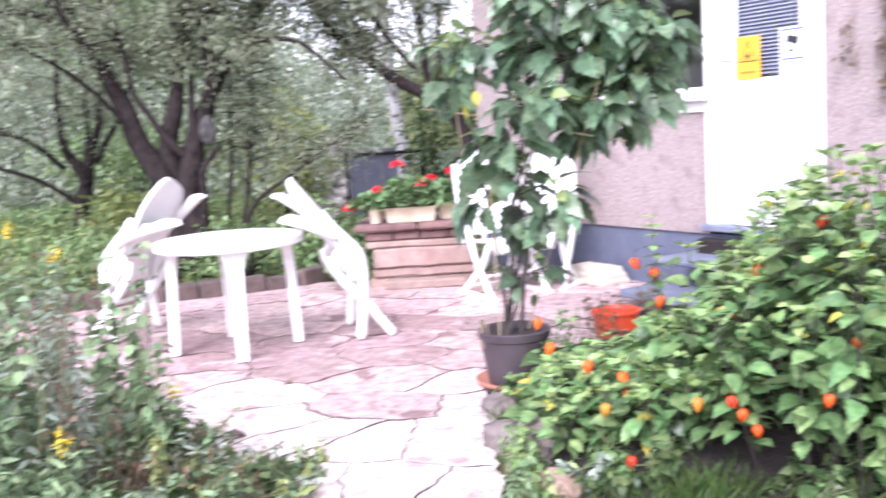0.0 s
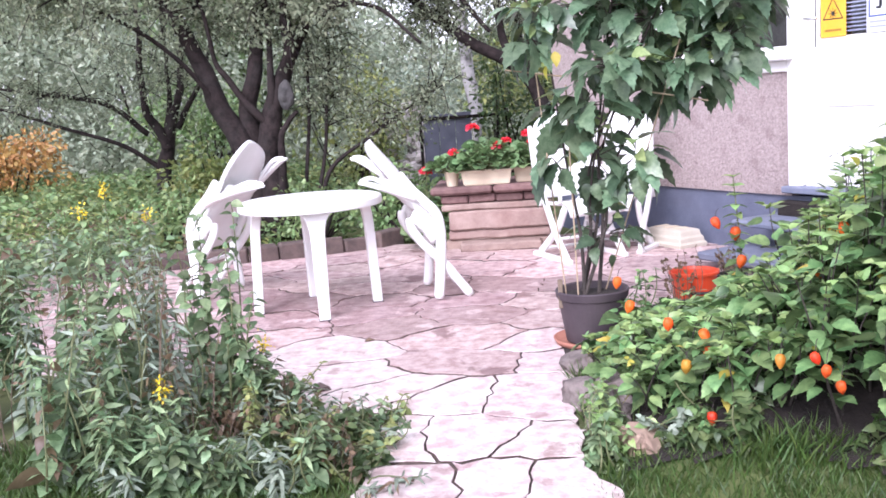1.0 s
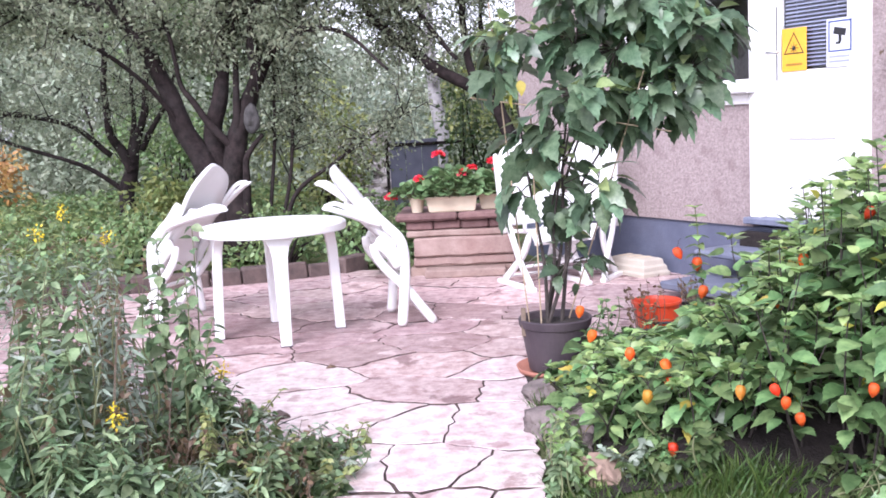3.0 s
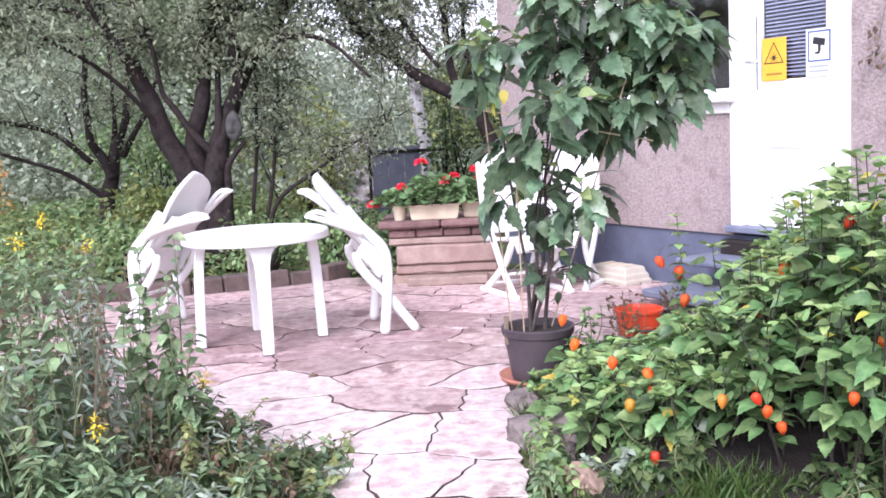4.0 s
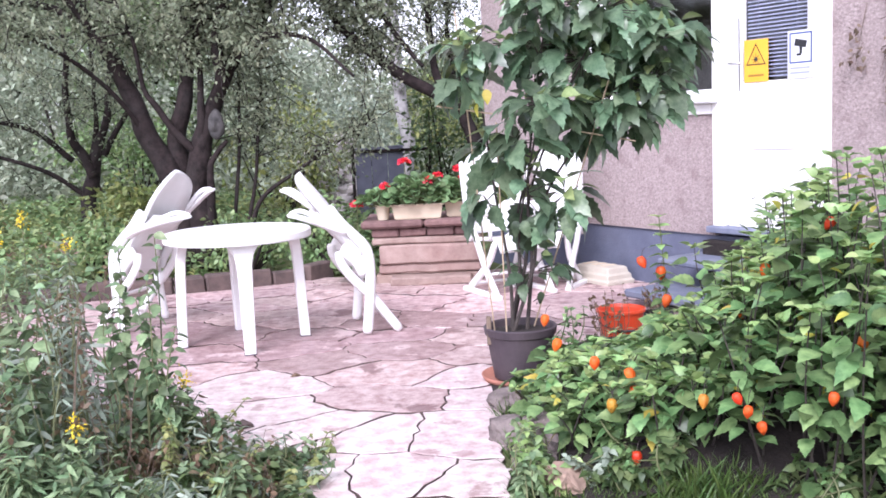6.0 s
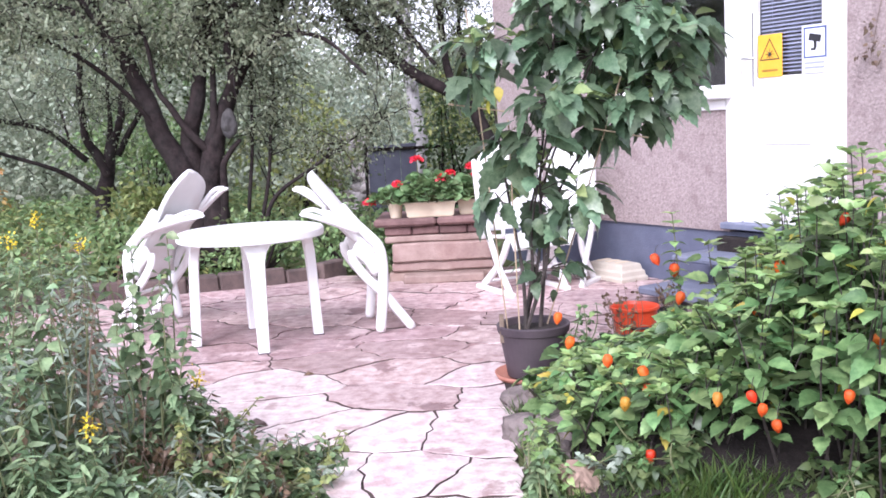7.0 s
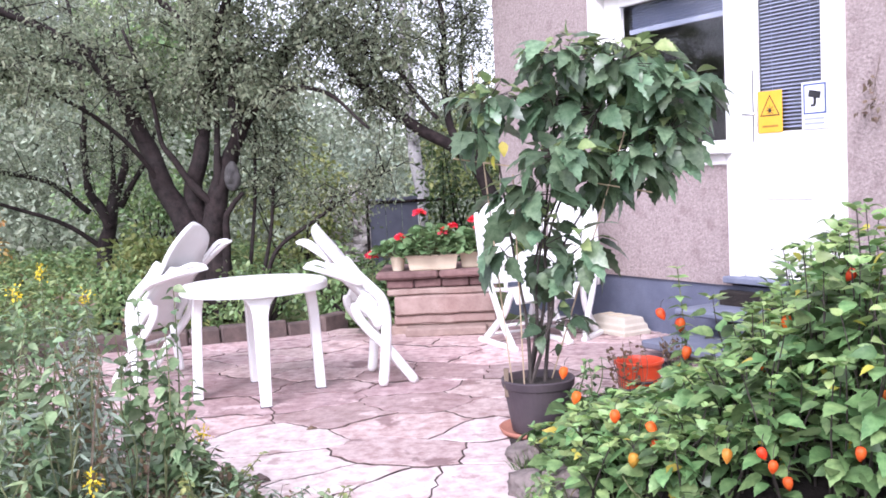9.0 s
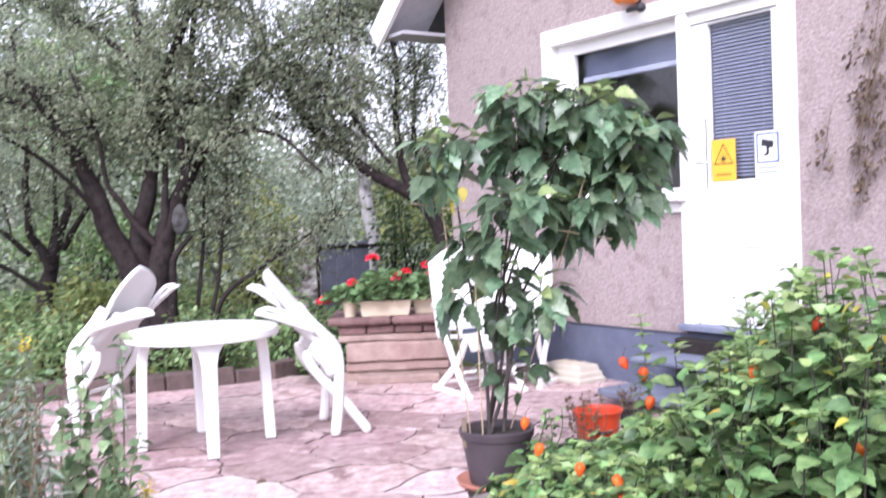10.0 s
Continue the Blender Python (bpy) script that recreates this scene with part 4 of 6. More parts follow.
handle = part("handle", tube(smooth_line([(-0.138, 0, 0.222), (-0.12, -0.09, 0.17), (0, -0.145, 0.14), (0.12, -0.09, 0.17), (0.138, 0, 0.222)], 6), 0.0025, 6), M_BLACK, b)
part("grip", tube([(-0.045, -0.143, 0.141), (0.045, -0.143, 0.141)], 0.008, 8), M_BLACK, handle)
p = empty("grow_pot", pose(1.33, 5.62, 0.0), "small black grow pot beside the bucket", "plant pot")
part("body", lathe([(0.07, 0.0), (0.085, 0.13), (0.09, 0.132), (0.09, 0.145), (0.08, 0.145), (0.075, 0.11)], 24), M_BLACK, p)
part("soil", lathe([(0.076, 0.105), (0.05, 0.115), (0.01, 0.116)], 16), M_SOIL, p)

lid = empty("box_lid", HOUSE @ pose(0.0, -0.17, 0.0) @ Matrix.Diagonal((0.9, 0.9, 0.92, 1)), "cream ribbed plastic box lid lying upside down by the plinth", "lid")
bm = bmesh.new()
levels = [(0.26, 0.155, 0.0), (0.26, 0.155, 0.035), (0.245, 0.14, 0.042), (0.24, 0.135, 0.085), (0.225, 0.12, 0.092), (0.215, 0.11, 0.14), (0.19, 0.085, 0.15)]
prev = None
for hx, hy, z in levels:
    ring = [bm.verts.new((sx * hx, sy * hy, z)) for sx, sy in ((-1, -1), (1, -1), (1, 1), (-1, 1))]
    if prev:
        for i in range(4):
            bm.faces.new((prev[i], prev[(i + 1) % 4], ring[(i + 1) % 4], ring[i]))
    prev = ring
bm.faces.new(prev)
bmesh.ops.bevel(bm, geom=bm.edges[:], offset=0.006, segments=1, affect="EDGES")
part("shell", bm, mat("ivory_plastic", (0.52, 0.47, 0.385), (0.60, 0.55, 0.46), rough=0.5, bump=0.05, stain=(0.6, 0.54, 0.43)), lid)
for k in range(3):
    part("rib", box(-0.17 + 0.12 * k, -0.12 + 0.12 * k, -0.07, 0.07, 0.149, 0.156, 0.003), M_CREAM, lid)


def rock(x, y, z, rx, ry, rz, seed, material, label):
    bm = blob(rx, ry, rz, seed, 0.5, 4, 1.3)
    for v in bm.verts:          # broken, flat-sided faces
        for nrm in (Vector((0.6, -0.6, 0.5)), Vector((-0.7, -0.3, 0.6)), Vector((0.2, -0.9, -0.1)), Vector((0, 0.2, 1))):
            nn = nrm.normalized()
            lim = 0.66 * (rx + ry + rz) / 3 * (1 + 0.12 * noise.noise(v.co * 25))
            dd = v.co.dot(nn) - lim
            if dd > 0:
                v.co -= nn * dd
    ob = part("rock", bm, material, None, m=pose(x, y, z, 0, 0, seed * 40))
    return tagged(ob, label, "rock", "rocks edging the path")


rock(0.30, 3.86, 0.03, 0.075, 0.10, 0.12, 1, M_ROCK, "dark grey broken rock at the path edge")
rock(0.43, 3.72, 0.07, 0.115, 0.10, 0.115, 2, M_ROCK, "grey brown angular rock beside the flags")
rock(0.44, 3.27, 0.05, 0.085, 0.065, 0.085, 3, M_ROCKTAN, "tan weathered rock under the lantern plants")
rock(0.33, 4.35, 0.02, 0.08, 0.12, 0.07, 4, M_ROCK, "low grey rock behind the dark pot saucer")
rock(-0.87, 4.2, 0.01, 0.045, 0.04, 0.035, 5, M_EDGE, "small dark reddish stone by the weeds")
rock(0.34, 3.55, 0.03, 0.08, 0.11, 0.09, 6, M_ROCK, "mossy dark rock beneath the leaves")

bm = bmesh.new()
tube([(-0.03, 0, 0.004), (0, 0.004, 0.014), (0.03, 0, 0.006)], [0.004, 0.024, 0.004], 7, bm, flat=0.35)
tagged(part("fallen_leaf", bm, L_DRY, None, m=pose(-0.747, 5.05, 0.004, 0, 0, 20)), "curled brown leaf lying on the flags", "leaf")


# ---------------------------------------------------------------- plants near the path
class Sprays:
    """Collects leaves and stems of one plant."""

    def __init__(self, seed):
        self.rng = np.random.default_rng(seed)
        self.pos, self.way, self.size, self.stems, self.bits = [], [], [], [], []

    def stem(self, pts, r0, r1, sides=5):
        self.stems.append((pts, r0, r1, sides))

    def stalk(self, pts, r0, r1, sides=4):
        self.bits.append((pts, r0, r1, sides))

    def wood(self, material, parent):
        """Each stem is a part; the many thin leaf stalks stay joined."""
        for pts, r0, r1, sides in self.stems:
            n = len(pts)
            part("stem", tube(pts, [r0 + (r1 - r0) * i / (n - 1) for i in range(n)], sides), material, parent)
        bm = bmesh.new()
        for pts, r0, r1, sides in self.bits:
            tube(pts, [r0 + (r1 - r0) * i / (len(pts) - 1) for i in range(len(pts))], sides, bm)
        if self.bits:
            part("stalk_bundle", bm, material, parent)["kind"] = "stuff"

    def add(self, p, w, s):
        self.pos.append(p), self.way.append(w), self.size.append(s)

    def leaves(self, name, outline, material, parent, **kw):
        if self.pos:
            return leaf_mesh(name, self.pos, self.way, self.size, outline, material, parent, rng=self.rng, **kw)


def stem_line(rng, base, top, bend=0.06, n=6):
    base, top = np.array(base, float), np.array(top, float)
    b = rng.normal(0, bend, 3) * np.array([1, 1, 0.2])
    return [base + (top - base) * t + b * math.sin(math.pi * t) for t in (i / n for i in range(n + 1))]


def lantern(name, p, s, material, parent, rng):
    """A papery lantern: five-ribbed, puffed, pointed below."""
    bm = bmesh.new()
    prof = [(0.10, 0.62), (0.38, 0.52), (0.52, 0.2), (0.50, -0.2), (0.34, -0.56), (0.12, -0.84), (0.01, -0.95)]
    rings = []
    for r, z in prof:
        rings.append([bm.verts.new((r * s * (1 + 0.10 * math.cos(5 * a)) * math.cos(a), r * s * (1 + 0.10 * math.cos(5 * a)) * math.sin(a), z * s)) for a in (2 * math.pi * k / 15 for k in range(15))])
    for a, b in zip(rings, rings[1:]):
        for k in range(15):
            bm.faces.new((a[k], a[(k + 1) % 15], b[(k + 1) % 15], b[k]))
    bm.faces.new(rings[0][::-1])
    bm.faces.new(rings[-1])
    ob = part(name, bm, material, parent, smooth=True, m=Matrix.Translation(Vector(p)) @ Euler((rng.normal(0, 0.3), rng.normal(0, 0.3), rng.uniform(0, 6))).to_matrix().to_4x4())
    return ob


BUSH = [(0.30, 0.22), (0.42, 0.42), (0.66, 0.42), (0.80, 0.45), (0.90, 0.52), (1.0, 0.56), (1.08, 0.62), (1.15, 0.76), (1.22, 0.90), (1.32, 1.0), (1.46, 1.08), (1.62, 1.13), (2.9, 1.15)]     # height over the patio


def bush_top(x, y):
    """The growth steps up towards the door, along lines that slant away from the path, and sinks a little behind;
    shaped to fit the camera's view.
    """
    h = float(np.interp(x - 0.27 * (y - 3.6), [a for a, _ in BUSH], [b for _, b in BUSH]))
    return h - (1.3 - h) * 0.26 * (y - 3.6)


def bush_front(x):
    """How far towards the path's near end the bush reaches."""
    return float(np.interp(x, [0.3, 0.5, 0.7, 0.85, 1.0, 1.15, 1.4, 1.6, 2.6], [3.95, 3.45, 3.25, 3.22, 3.18, 2.98, 2.72, 2.5, 2.4]))


LANTERNS = [(0.48, 4.1, 0.45), (0.49, 3.8, 0.41), (0.69, 3.37, 0.39), (0.7, 3.35, 0.33), (0.59, 3.52, 0.4), (0.94, 2.84, 0.4), (0.97, 2.8, 0.36), (1.13, 2.67, 0.48), (0.92, 2.88, 0.43), (0.96, 4.0, 0.65), (0.89, 4.05, 0.69), (0.97, 3.95, 0.54), (0.68, 3.23, 0.13), (1.12, 3.44, 0.58), (1.17, 3.35, 0.75), (1.38, 3.3, 0.91), (1.28, 2.82, 0.6)]
YELLOWISH = [(0.61, 3.30, 0.30), (0.86, 3.04, 0.38)]


def lantern_plants():
    rng = np.random.default_rng(12)
    bands = [(0.30, 0.62), (0.62, 0.95), (0.95, 1.3), (1.3, 1.75), (1.75, 2.6)]
    counts = [40, 62, 84, 105, 66]
    for (x0, x1), n in zip(bands, counts):
        thing = empty("lantern_plant", None, "leafy green lantern plant with orange papery lanterns beside the path", "plant", "lantern plants")
        green, yellow, young = Sprays(int(x0 * 100)), Sprays(int(x0 * 100) + 1), Sprays(int(x0 * 100) + 2)
        for i in range(n):
            x = rng.uniform(max(x0, 0.40), x1)
            f = bush_front(x)
            y = f + 0.08 + (4.5 - f) * rng.uniform(0, 1) ** 1.3
            g = bed_height(x, y)
            h = max(0.12, bush_top(x, y) - g) * rng.uniform(0.66, 1.0)
            over = 0.0
            if y < f + 0.35:
                h *= rng.uniform(0.58, 0.92)
                over = -0.10
            lean = np.array([rng.normal(-0.04, 0.08), rng.normal(-0.10 + over, 0.07), 0]) * (0.4 + h)
            pts = stem_line(rng, (x, y, g), np.array([x, y, g + h]) + lean, 0.03)
            green.stem(pts, 0.005, 0.002)
            nodes = max(4, int(h / 0.045))
            for k in range(nodes):
                t = (k + 1.6) / (nodes + 0.6)
                t = min(t, 1)
                q = t * (len(pts) - 1)
                j = min(int(q), len(pts) - 2)
                p = pts[j] + (pts[j + 1] - pts[j]) * (q - j)
                skirt = y < f + 0.40 and x < 0.84
                if t < (0.15 if skirt else 0.36) and rng.uniform() < (0.82 if x0 > 0.6 else 0.6):
                    continue
                a = rng.uniform(0, 6.28)
                for s in (0, 1):
                    aa = a + s * rng.uniform(2.2, 3.6)
                    size = rng.uniform(0.066, 0.130) * (0.85 if y < f + 0.4 else 1.0) * (1.0 if t < 0.8 else 0.72 if t < 0.93 else 0.5)
                    off = np.array([math.cos(aa), math.sin(aa), rng.uniform(0.2, 0.7)]) * rng.uniform(0.02, 0.05)
                    w = np.array([math.cos(aa), math.sin(aa) - 0.2, rng.normal(-0.12 if t < 0.85 else 0.35, 0.28)])
                    (yellow if rng.uniform() < 0.025 + 0.03 * (t < 0.4) else young if t > 0.86 and rng.uniform() < 0.5 else green).add(p + off, w, size)
            # a tuft at the tip
            for k in range(4):
                aa = rng.uniform(0, 6.28)
                young.add(pts[-1], np.array([math.cos(aa), math.sin(aa), 0.6]), rng.uniform(0.035, 0.06))
        for px, py, pz in LANTERNS + YELLOWISH:
            if x0 <= px < x1:
                green.stalk([(px + 0.03, py + 0.06, pz + 0.05), (px + 0.01, py + 0.02, pz + 0.045), (px, py, pz + 0.02)], 0.0015, 0.0012, 4)
        # darker than the free sprig's stem: shade inside the bush put into the colour
        green.wood(M_STEMDARK, thing)
        green.leaves("leaves", HEART, L_PHYS, thing, fold=0.09, droop=0.26, lean=0.36)
        young.leaves("young_leaves", HEART, L_PHYSTIP, thing, fold=0.2, droop=0.25, lean=0.4, label="light green young leaves at the tips")
        yellow.size = [q * 0.8 for q in yellow.size]
        yellow.leaves("yellow_leaves", HEART, L_PHYSY, thing, fold=0.2, droop=0.4, lean=0.5, label="yellowing leaves")
        for px, py, pz in LANTERNS:
            if x0 <= px < x1:
                lantern("lantern", (px, py, pz), rng.uniform(0.034, 0.040) * (0.80 if py < 3.1 else 0.98), F_LANTERN, thing, rng)
        for px, py, pz in YELLOWISH:
            if x0 <= px < x1:
                lantern("lantern", (px, py, pz), rng.uniform(0.030, 0.036), F_LANTERNY, thing, rng)
    # the tall sprig that stands clear of the bush
    thing = empty("lantern_plant", None, "tall single sprig of lantern plant with red lanterns", "plant", "lantern plants")
    s = Sprays(77)
    pts = stem_line(s.rng, (0.99, 4.02, 0.15), (0.955, 4.0, 0.88), 0.02)
    s.stem(pts, 0.005, 0.002)
    tips = Sprays(78)
    for k in range(14):
        p = pts[0] + (pts[-1] - pts[0]) * (0.30 + 0.70 * k / 13)
        for sgn in (0, 2.1, 4.0):
            a = k * 1.5 + sgn
            (tips if k > 8 else s).add(p, np.array([math.cos(a), math.sin(a), 0.0 if k < 11 else 0.4]), 0.088 - 0.003 * k)
    s.wood(M_STEM, thing)
    s.leaves("leaves", HEART, L_PHYS, thing, lean=0.4)
    tips.leaves("young_leaves", HEART, L_PHYSTIP, thing, lean=0.4, label="light green young leaves at the tip")


lantern_plants()


def angels_plant():
    """The tall potted plant: several thin stems, canes, and big drooping lobed leaves in clusters."""
    thing = empty("potted_plant", pose(0, 0, 0), "tall potted plant with large dark green lobed leaves and canes", "plant")
    rng = np.random.default_rng(31)
    base = np.array([0.42, 4.80, 0.25])
    # cluster centre, spread, leaves, leaf size
    clusters = [((0.62, 4.80, 1.86), (0.21, 0.22, 0.11), 110, 0.145), ((0.90, 4.82, 1.82), (0.27, 0.26, 0.13), 165, 0.15), ((1.14, 4.84, 1.68), (0.22, 0.24, 0.13), 140, 0.15),
                ((0.96, 4.86, 1.36), (0.21, 0.20, 0.16), 110, 0.165), ((0.80, 4.90, 1.60), (0.24, 0.20, 0.13), 95, 0.16), ((0.25, 4.78, 1.67), (0.17, 0.15, 0.10), 65, 0.135),
                ((0.20, 4.76, 1.53), (0.12, 0.11, 0.08), 20, 0.18), ((0.56, 4.66, 1.38), (0.17, 0.14, 0.07), 70, 0.15), ((0.43, 4.74, 1.20), (0.17, 0.14, 0.12), 40, 0.20),
                ((0.80, 4.88, 1.28), (0.14, 0.12, 0.12), 30, 0.165), ((0.66, 4.72, 0.93), (0.11, 0.10, 0.11), 28, 0.18), ((0.27, 4.76, 0.95), (0.10, 0.08, 0.09), 12, 0.18),
                ((0.47, 4.74, 0.94), (0.15, 0.12, 0.18), 30, 0.18), ((0.50, 4.76, 0.56), (0.15, 0.12, 0.16), 30, 0.12), ((0.56, 4.84, 1.66), (0.16, 0.15, 0.12), 60, 0.15), ((1.13, 4.84, 1.47), (0.17, 0.16, 0.13), 62, 0.16)]
    s, pale = Sprays(32), Sprays(33)
    mains = []
    for k in (0, 1, 2, 5, 7, 4):
        tip = np.array(clusters[k][0])
        foot = base + np.array([0.05 * math.cos(k * 2.1), 0.05 * math.sin(k * 2.1), 0])
        mid = foot * 0.5 + tip * 0.5 + np.array([(foot[0] - tip[0]) * 0.26 + 0.03 * math.sin(k), 0.03 * math.cos(k), 0])
        line = [np.array(q) for q in smooth_line([foot, tuple(foot * 0.55 + mid * 0.45 + np.array([0.02, 0, 0])), mid, tip], 7)]
        s.stem(line, 0.011, 0.004, 7)
        mains.append(line)
    for k, (c, r, n, size) in enumerate(clusters):
        c = np.array(c)
        if k not in (0, 1, 2, 5, 7, 4):
            near = min((q for l in mains for q in l if q[2] < c[2] - 0.03), key=lambda q: np.linalg.norm(q - c))
            s.stem([near, near * 0.5 + c * 0.5 + np.array([0, 0, -0.02]), c], 0.006, 0.003, 6)
        for i in range(n):
            u = rng.normal(0, 1, 3)
            u /= np.linalg.norm(u)
            rad = rng.uniform(0.35, 1.0) ** 0.6
            p = c + u * np.array(r) * rad
            w = u * np.array([1, 1, 0.15]) + np.array([0, -0.15, -0.30 + 0.25 * max(0, u[2]) - 0.75 * max(0, -u[2])])
            # cluster tops paler: young growth, and sky light put into the leaf colour
            t = pale if (u[2] > 0.35 and rng.uniform() < (0.8 if k in (0, 1, 5, 6) else 0.45)) else s
            t.add(p, w + rng.normal(0, 0.22, 3), size * rng.uniform(0.45, 1.15) * (0.7 if t is pale else 1))
            if rng.uniform() < 0.4:
                s.stalk([c + (p - c) * 0.3, p], 0.003, 0.002, 4)
    s.wood(M_STEMDARK, thing)
    s.leaves("leaves", LOBED, L_DATURA, thing, fold=0.12, droop=0.45, lean=0.35)
    pale.leaves("young_leaves", LOBED, L_DATURAL, thing, fold=0.25, droop=0.3, lean=0.5, label="pale leaves on the cluster tops, young growth and sky light in one colour")
    y = Sprays(34)
    for p, w in (((0.30, 4.68, 1.46), (0.1, -0.3, -0.9)), ((0.60, 4.70, 0.80), (0.1, -0.2, -1.0)), ((0.26, 4.70, 1.40), (-0.2, -0.2, -0.9))):
        y.add(p, w, 0.075)
    y.leaves("yellow_leaves", OVATE, L_PHYSY, thing, label="yellowing leaves")
    for a, b in (((0.31, 4.82, 0.22), (0.17, 4.78, 1.84)), ((0.50, 4.86, 0.22), (0.90, 4.74, 1.48)), ((0.36, 4.72, 0.22), (0.345, 4.70, 1.30))):
        part("cane", tube([a, b], 0.0042, 6), M_CANE, thing)
    for a, b in (((0.06, 4.72, 1.39), (0.34, 4.72, 1.34)), ((0.74, 4.70, 1.24), (1.02, 4.72, 1.18))):
        part("cross_stick", tube([a, b], 0.004, 6), M_CANE, thing)
    part("peg", box(0.262, 0.286, 4.735, 4.755, 0.20, 0.345, 0.003), M_STEMBROWN, thing)


angels_plant()


def dead_sprig(x, y, z, h, n, seed, name, label):
    t = empty(name, None, label, "plant")
    s = Sprays(seed)
    for i in range(n):
        a = s.rng.uniform(0, 6.28)
        top = np.array([x + 0.10 * math.cos(a), y + 0.08 * math.sin(a), z + h * s.rng.uniform(0.6, 1)])
        pts = stem_line(s.rng, (x + 0.03 * math.cos(a), y + 0.03 * math.sin(a), z), top, 0.03)
        s.stem(pts, 0.0025, 0.001, 4)
        for k in range(9):
            p = pts[0] + (pts[-1] - pts[0]) * s.rng.uniform(0.3, 1)
            s.add(p, s.rng.normal(0, 1, 3), s.rng.uniform(0.015, 0.035))
    s.wood(M_STEMBROWN, t)
    s.leaves("leaves", SMALL, L_DRY, t, lean=1.0)


dead_sprig(0.93, 5.14, 0.0, 0.42, 12, 51, "withered_plant", "withered brown sprig standing before the red bucket")
dead_sprig(1.33, 5.62, 0.11, 0.22, 9, 52, "seedling", "thin dry seedling in the black grow pot")


def wall_vine():
    t = empty("wall_vine", HOUSE, "dried brown climbing vine hanging on the roughcast wall", "vine")
    s = Sprays(61)
    r = s.rng
    for i in range(9):
        # strands fan out as they hang, and carry loose clumps of curled leaves low down
        x = 2.54 + r.uniform(-0.06, 0.22)
        low = r.uniform(1.22, 1.55)
        end = np.array([x - 0.20 + r.normal(0, 0.09), -0.045, low])
        pts = stem_line(r, (x + 0.16, -0.02, 2.9 + r.uniform(-0.2, 0.2)), end, 0.10)
        s.stem(pts, 0.004, 0.0015, 5)
        for c in range(6):
            q = pts[0] + (pts[-1] - pts[0]) * (1 - 0.52 * r.uniform() ** 1.3)
            q = q + np.array([r.normal(0, 0.05), -0.01, 0])
            s.stem([q + np.array([0.02, 0.01, 0.05]), q], 0.002, 0.001, 4)
            for k in range(r.integers(5, 13)):
                s.add(q + r.normal(0, 1, 3) * np.array([0.022, 0.012, 0.026]), np.array([r.normal(0, 0.6), -0.4, -0.6]), r.uniform(0.018, 0.042))
    for c in range(7):
        q = np.array([2.38 + r.uniform(0, 0.3), -0.03, 2.2 + r.uniform(0, 0.4)])
        s.stem([q + np.array([0.10, 0.01, 0.25]), q], 0.002, 0.001, 4)
        for k in range(8):
            s.add(q + r.normal(0, 1, 3) * np.array([0.02, 0.01, 0.03]), np.array([r.normal(0, 0.6), -0.4, -0.6]), r.uniform(0.015, 0.03))
    s.wood(M_STEMBROWN, t)
    s.leaves("leaves", OVATE, L_VINE, t, lean=0.9, droop=0.6)


wall_vine()


# ---------------------------------------------------------------- weeds on the left
def weed(x, y, h, material, outline, size, nodes, seed, label, flower=None, tilt=(0, 0), name="weed", dry=0.0, per=2, droop=-0.2):
    t = empty(name, None, label, "plant", name.replace("_", " ") + "s")
    s, d = Sprays(seed), Sprays(seed + 1)
    g = max(bed_height(x, y), sheet_height(x, y)) + 0.015
    stems = 3 if h < 0.7 else 2
    for q in range(stems):
        top = np.array([x + tilt[0] + s.rng.normal(0, 0.06), y + tilt[1] + s.rng.normal(0, 0.06), g + h * (1 if q == 0 else s.rng.uniform(0.7, 0.95))])
        pts = stem_line(s.rng, (x + s.rng.normal(0, 0.03), y + s.rng.normal(0, 0.03), g - 0.01), top, 0.04)
        s.stem(pts, 0.005, 0.002)
        for k in range(nodes):
            tt = 0.12 + 0.88 * k / max(1, nodes - 1)
            p = pts[0] + (pts[-1] - pts[0]) * tt + np.array([0, 0, 0])
            a = s.rng.uniform(0, 6.28)
            for j in range(per):
                aa = a + 6.28 * j / per + s.rng.normal(0, 0.3)
                w = np.array([math.cos(aa), math.sin(aa), s.rng.normal(droop + 0.7 * max(0, tt - 0.7), 0.3)])
                (d if s.rng.uniform() < dry else s).add(p, w, size * s.rng.uniform(0.6, 1.15) * (1.1 - 0.5 * tt))
        if flower is not None and q == 0:
            k = 55
            c = pts[-1] + np.array([0, 0, 0.01])
            u = s.rng.normal(0, 1, (k, 3)) * np.array([0.012, 0.012, 0.018])
            leaf_mesh("flower_plume", c + u, u + s.rng.normal(0, 0.01, (k, 3)), s.rng.uniform(0.010, 0.017, k), SMALL, flower, t, lean=1.0, rng=s.rng, label="yellow flower plume", kind="stuff")
    s.wood(M_STEM, t)
    s.leaves("leaves", outline, material, t, fold=0.2, droop=0.3, lean=0.5)
    d.leaves("dry_leaves", outline, L_DRY, t, droop=0.6, lean=0.8)
    return t


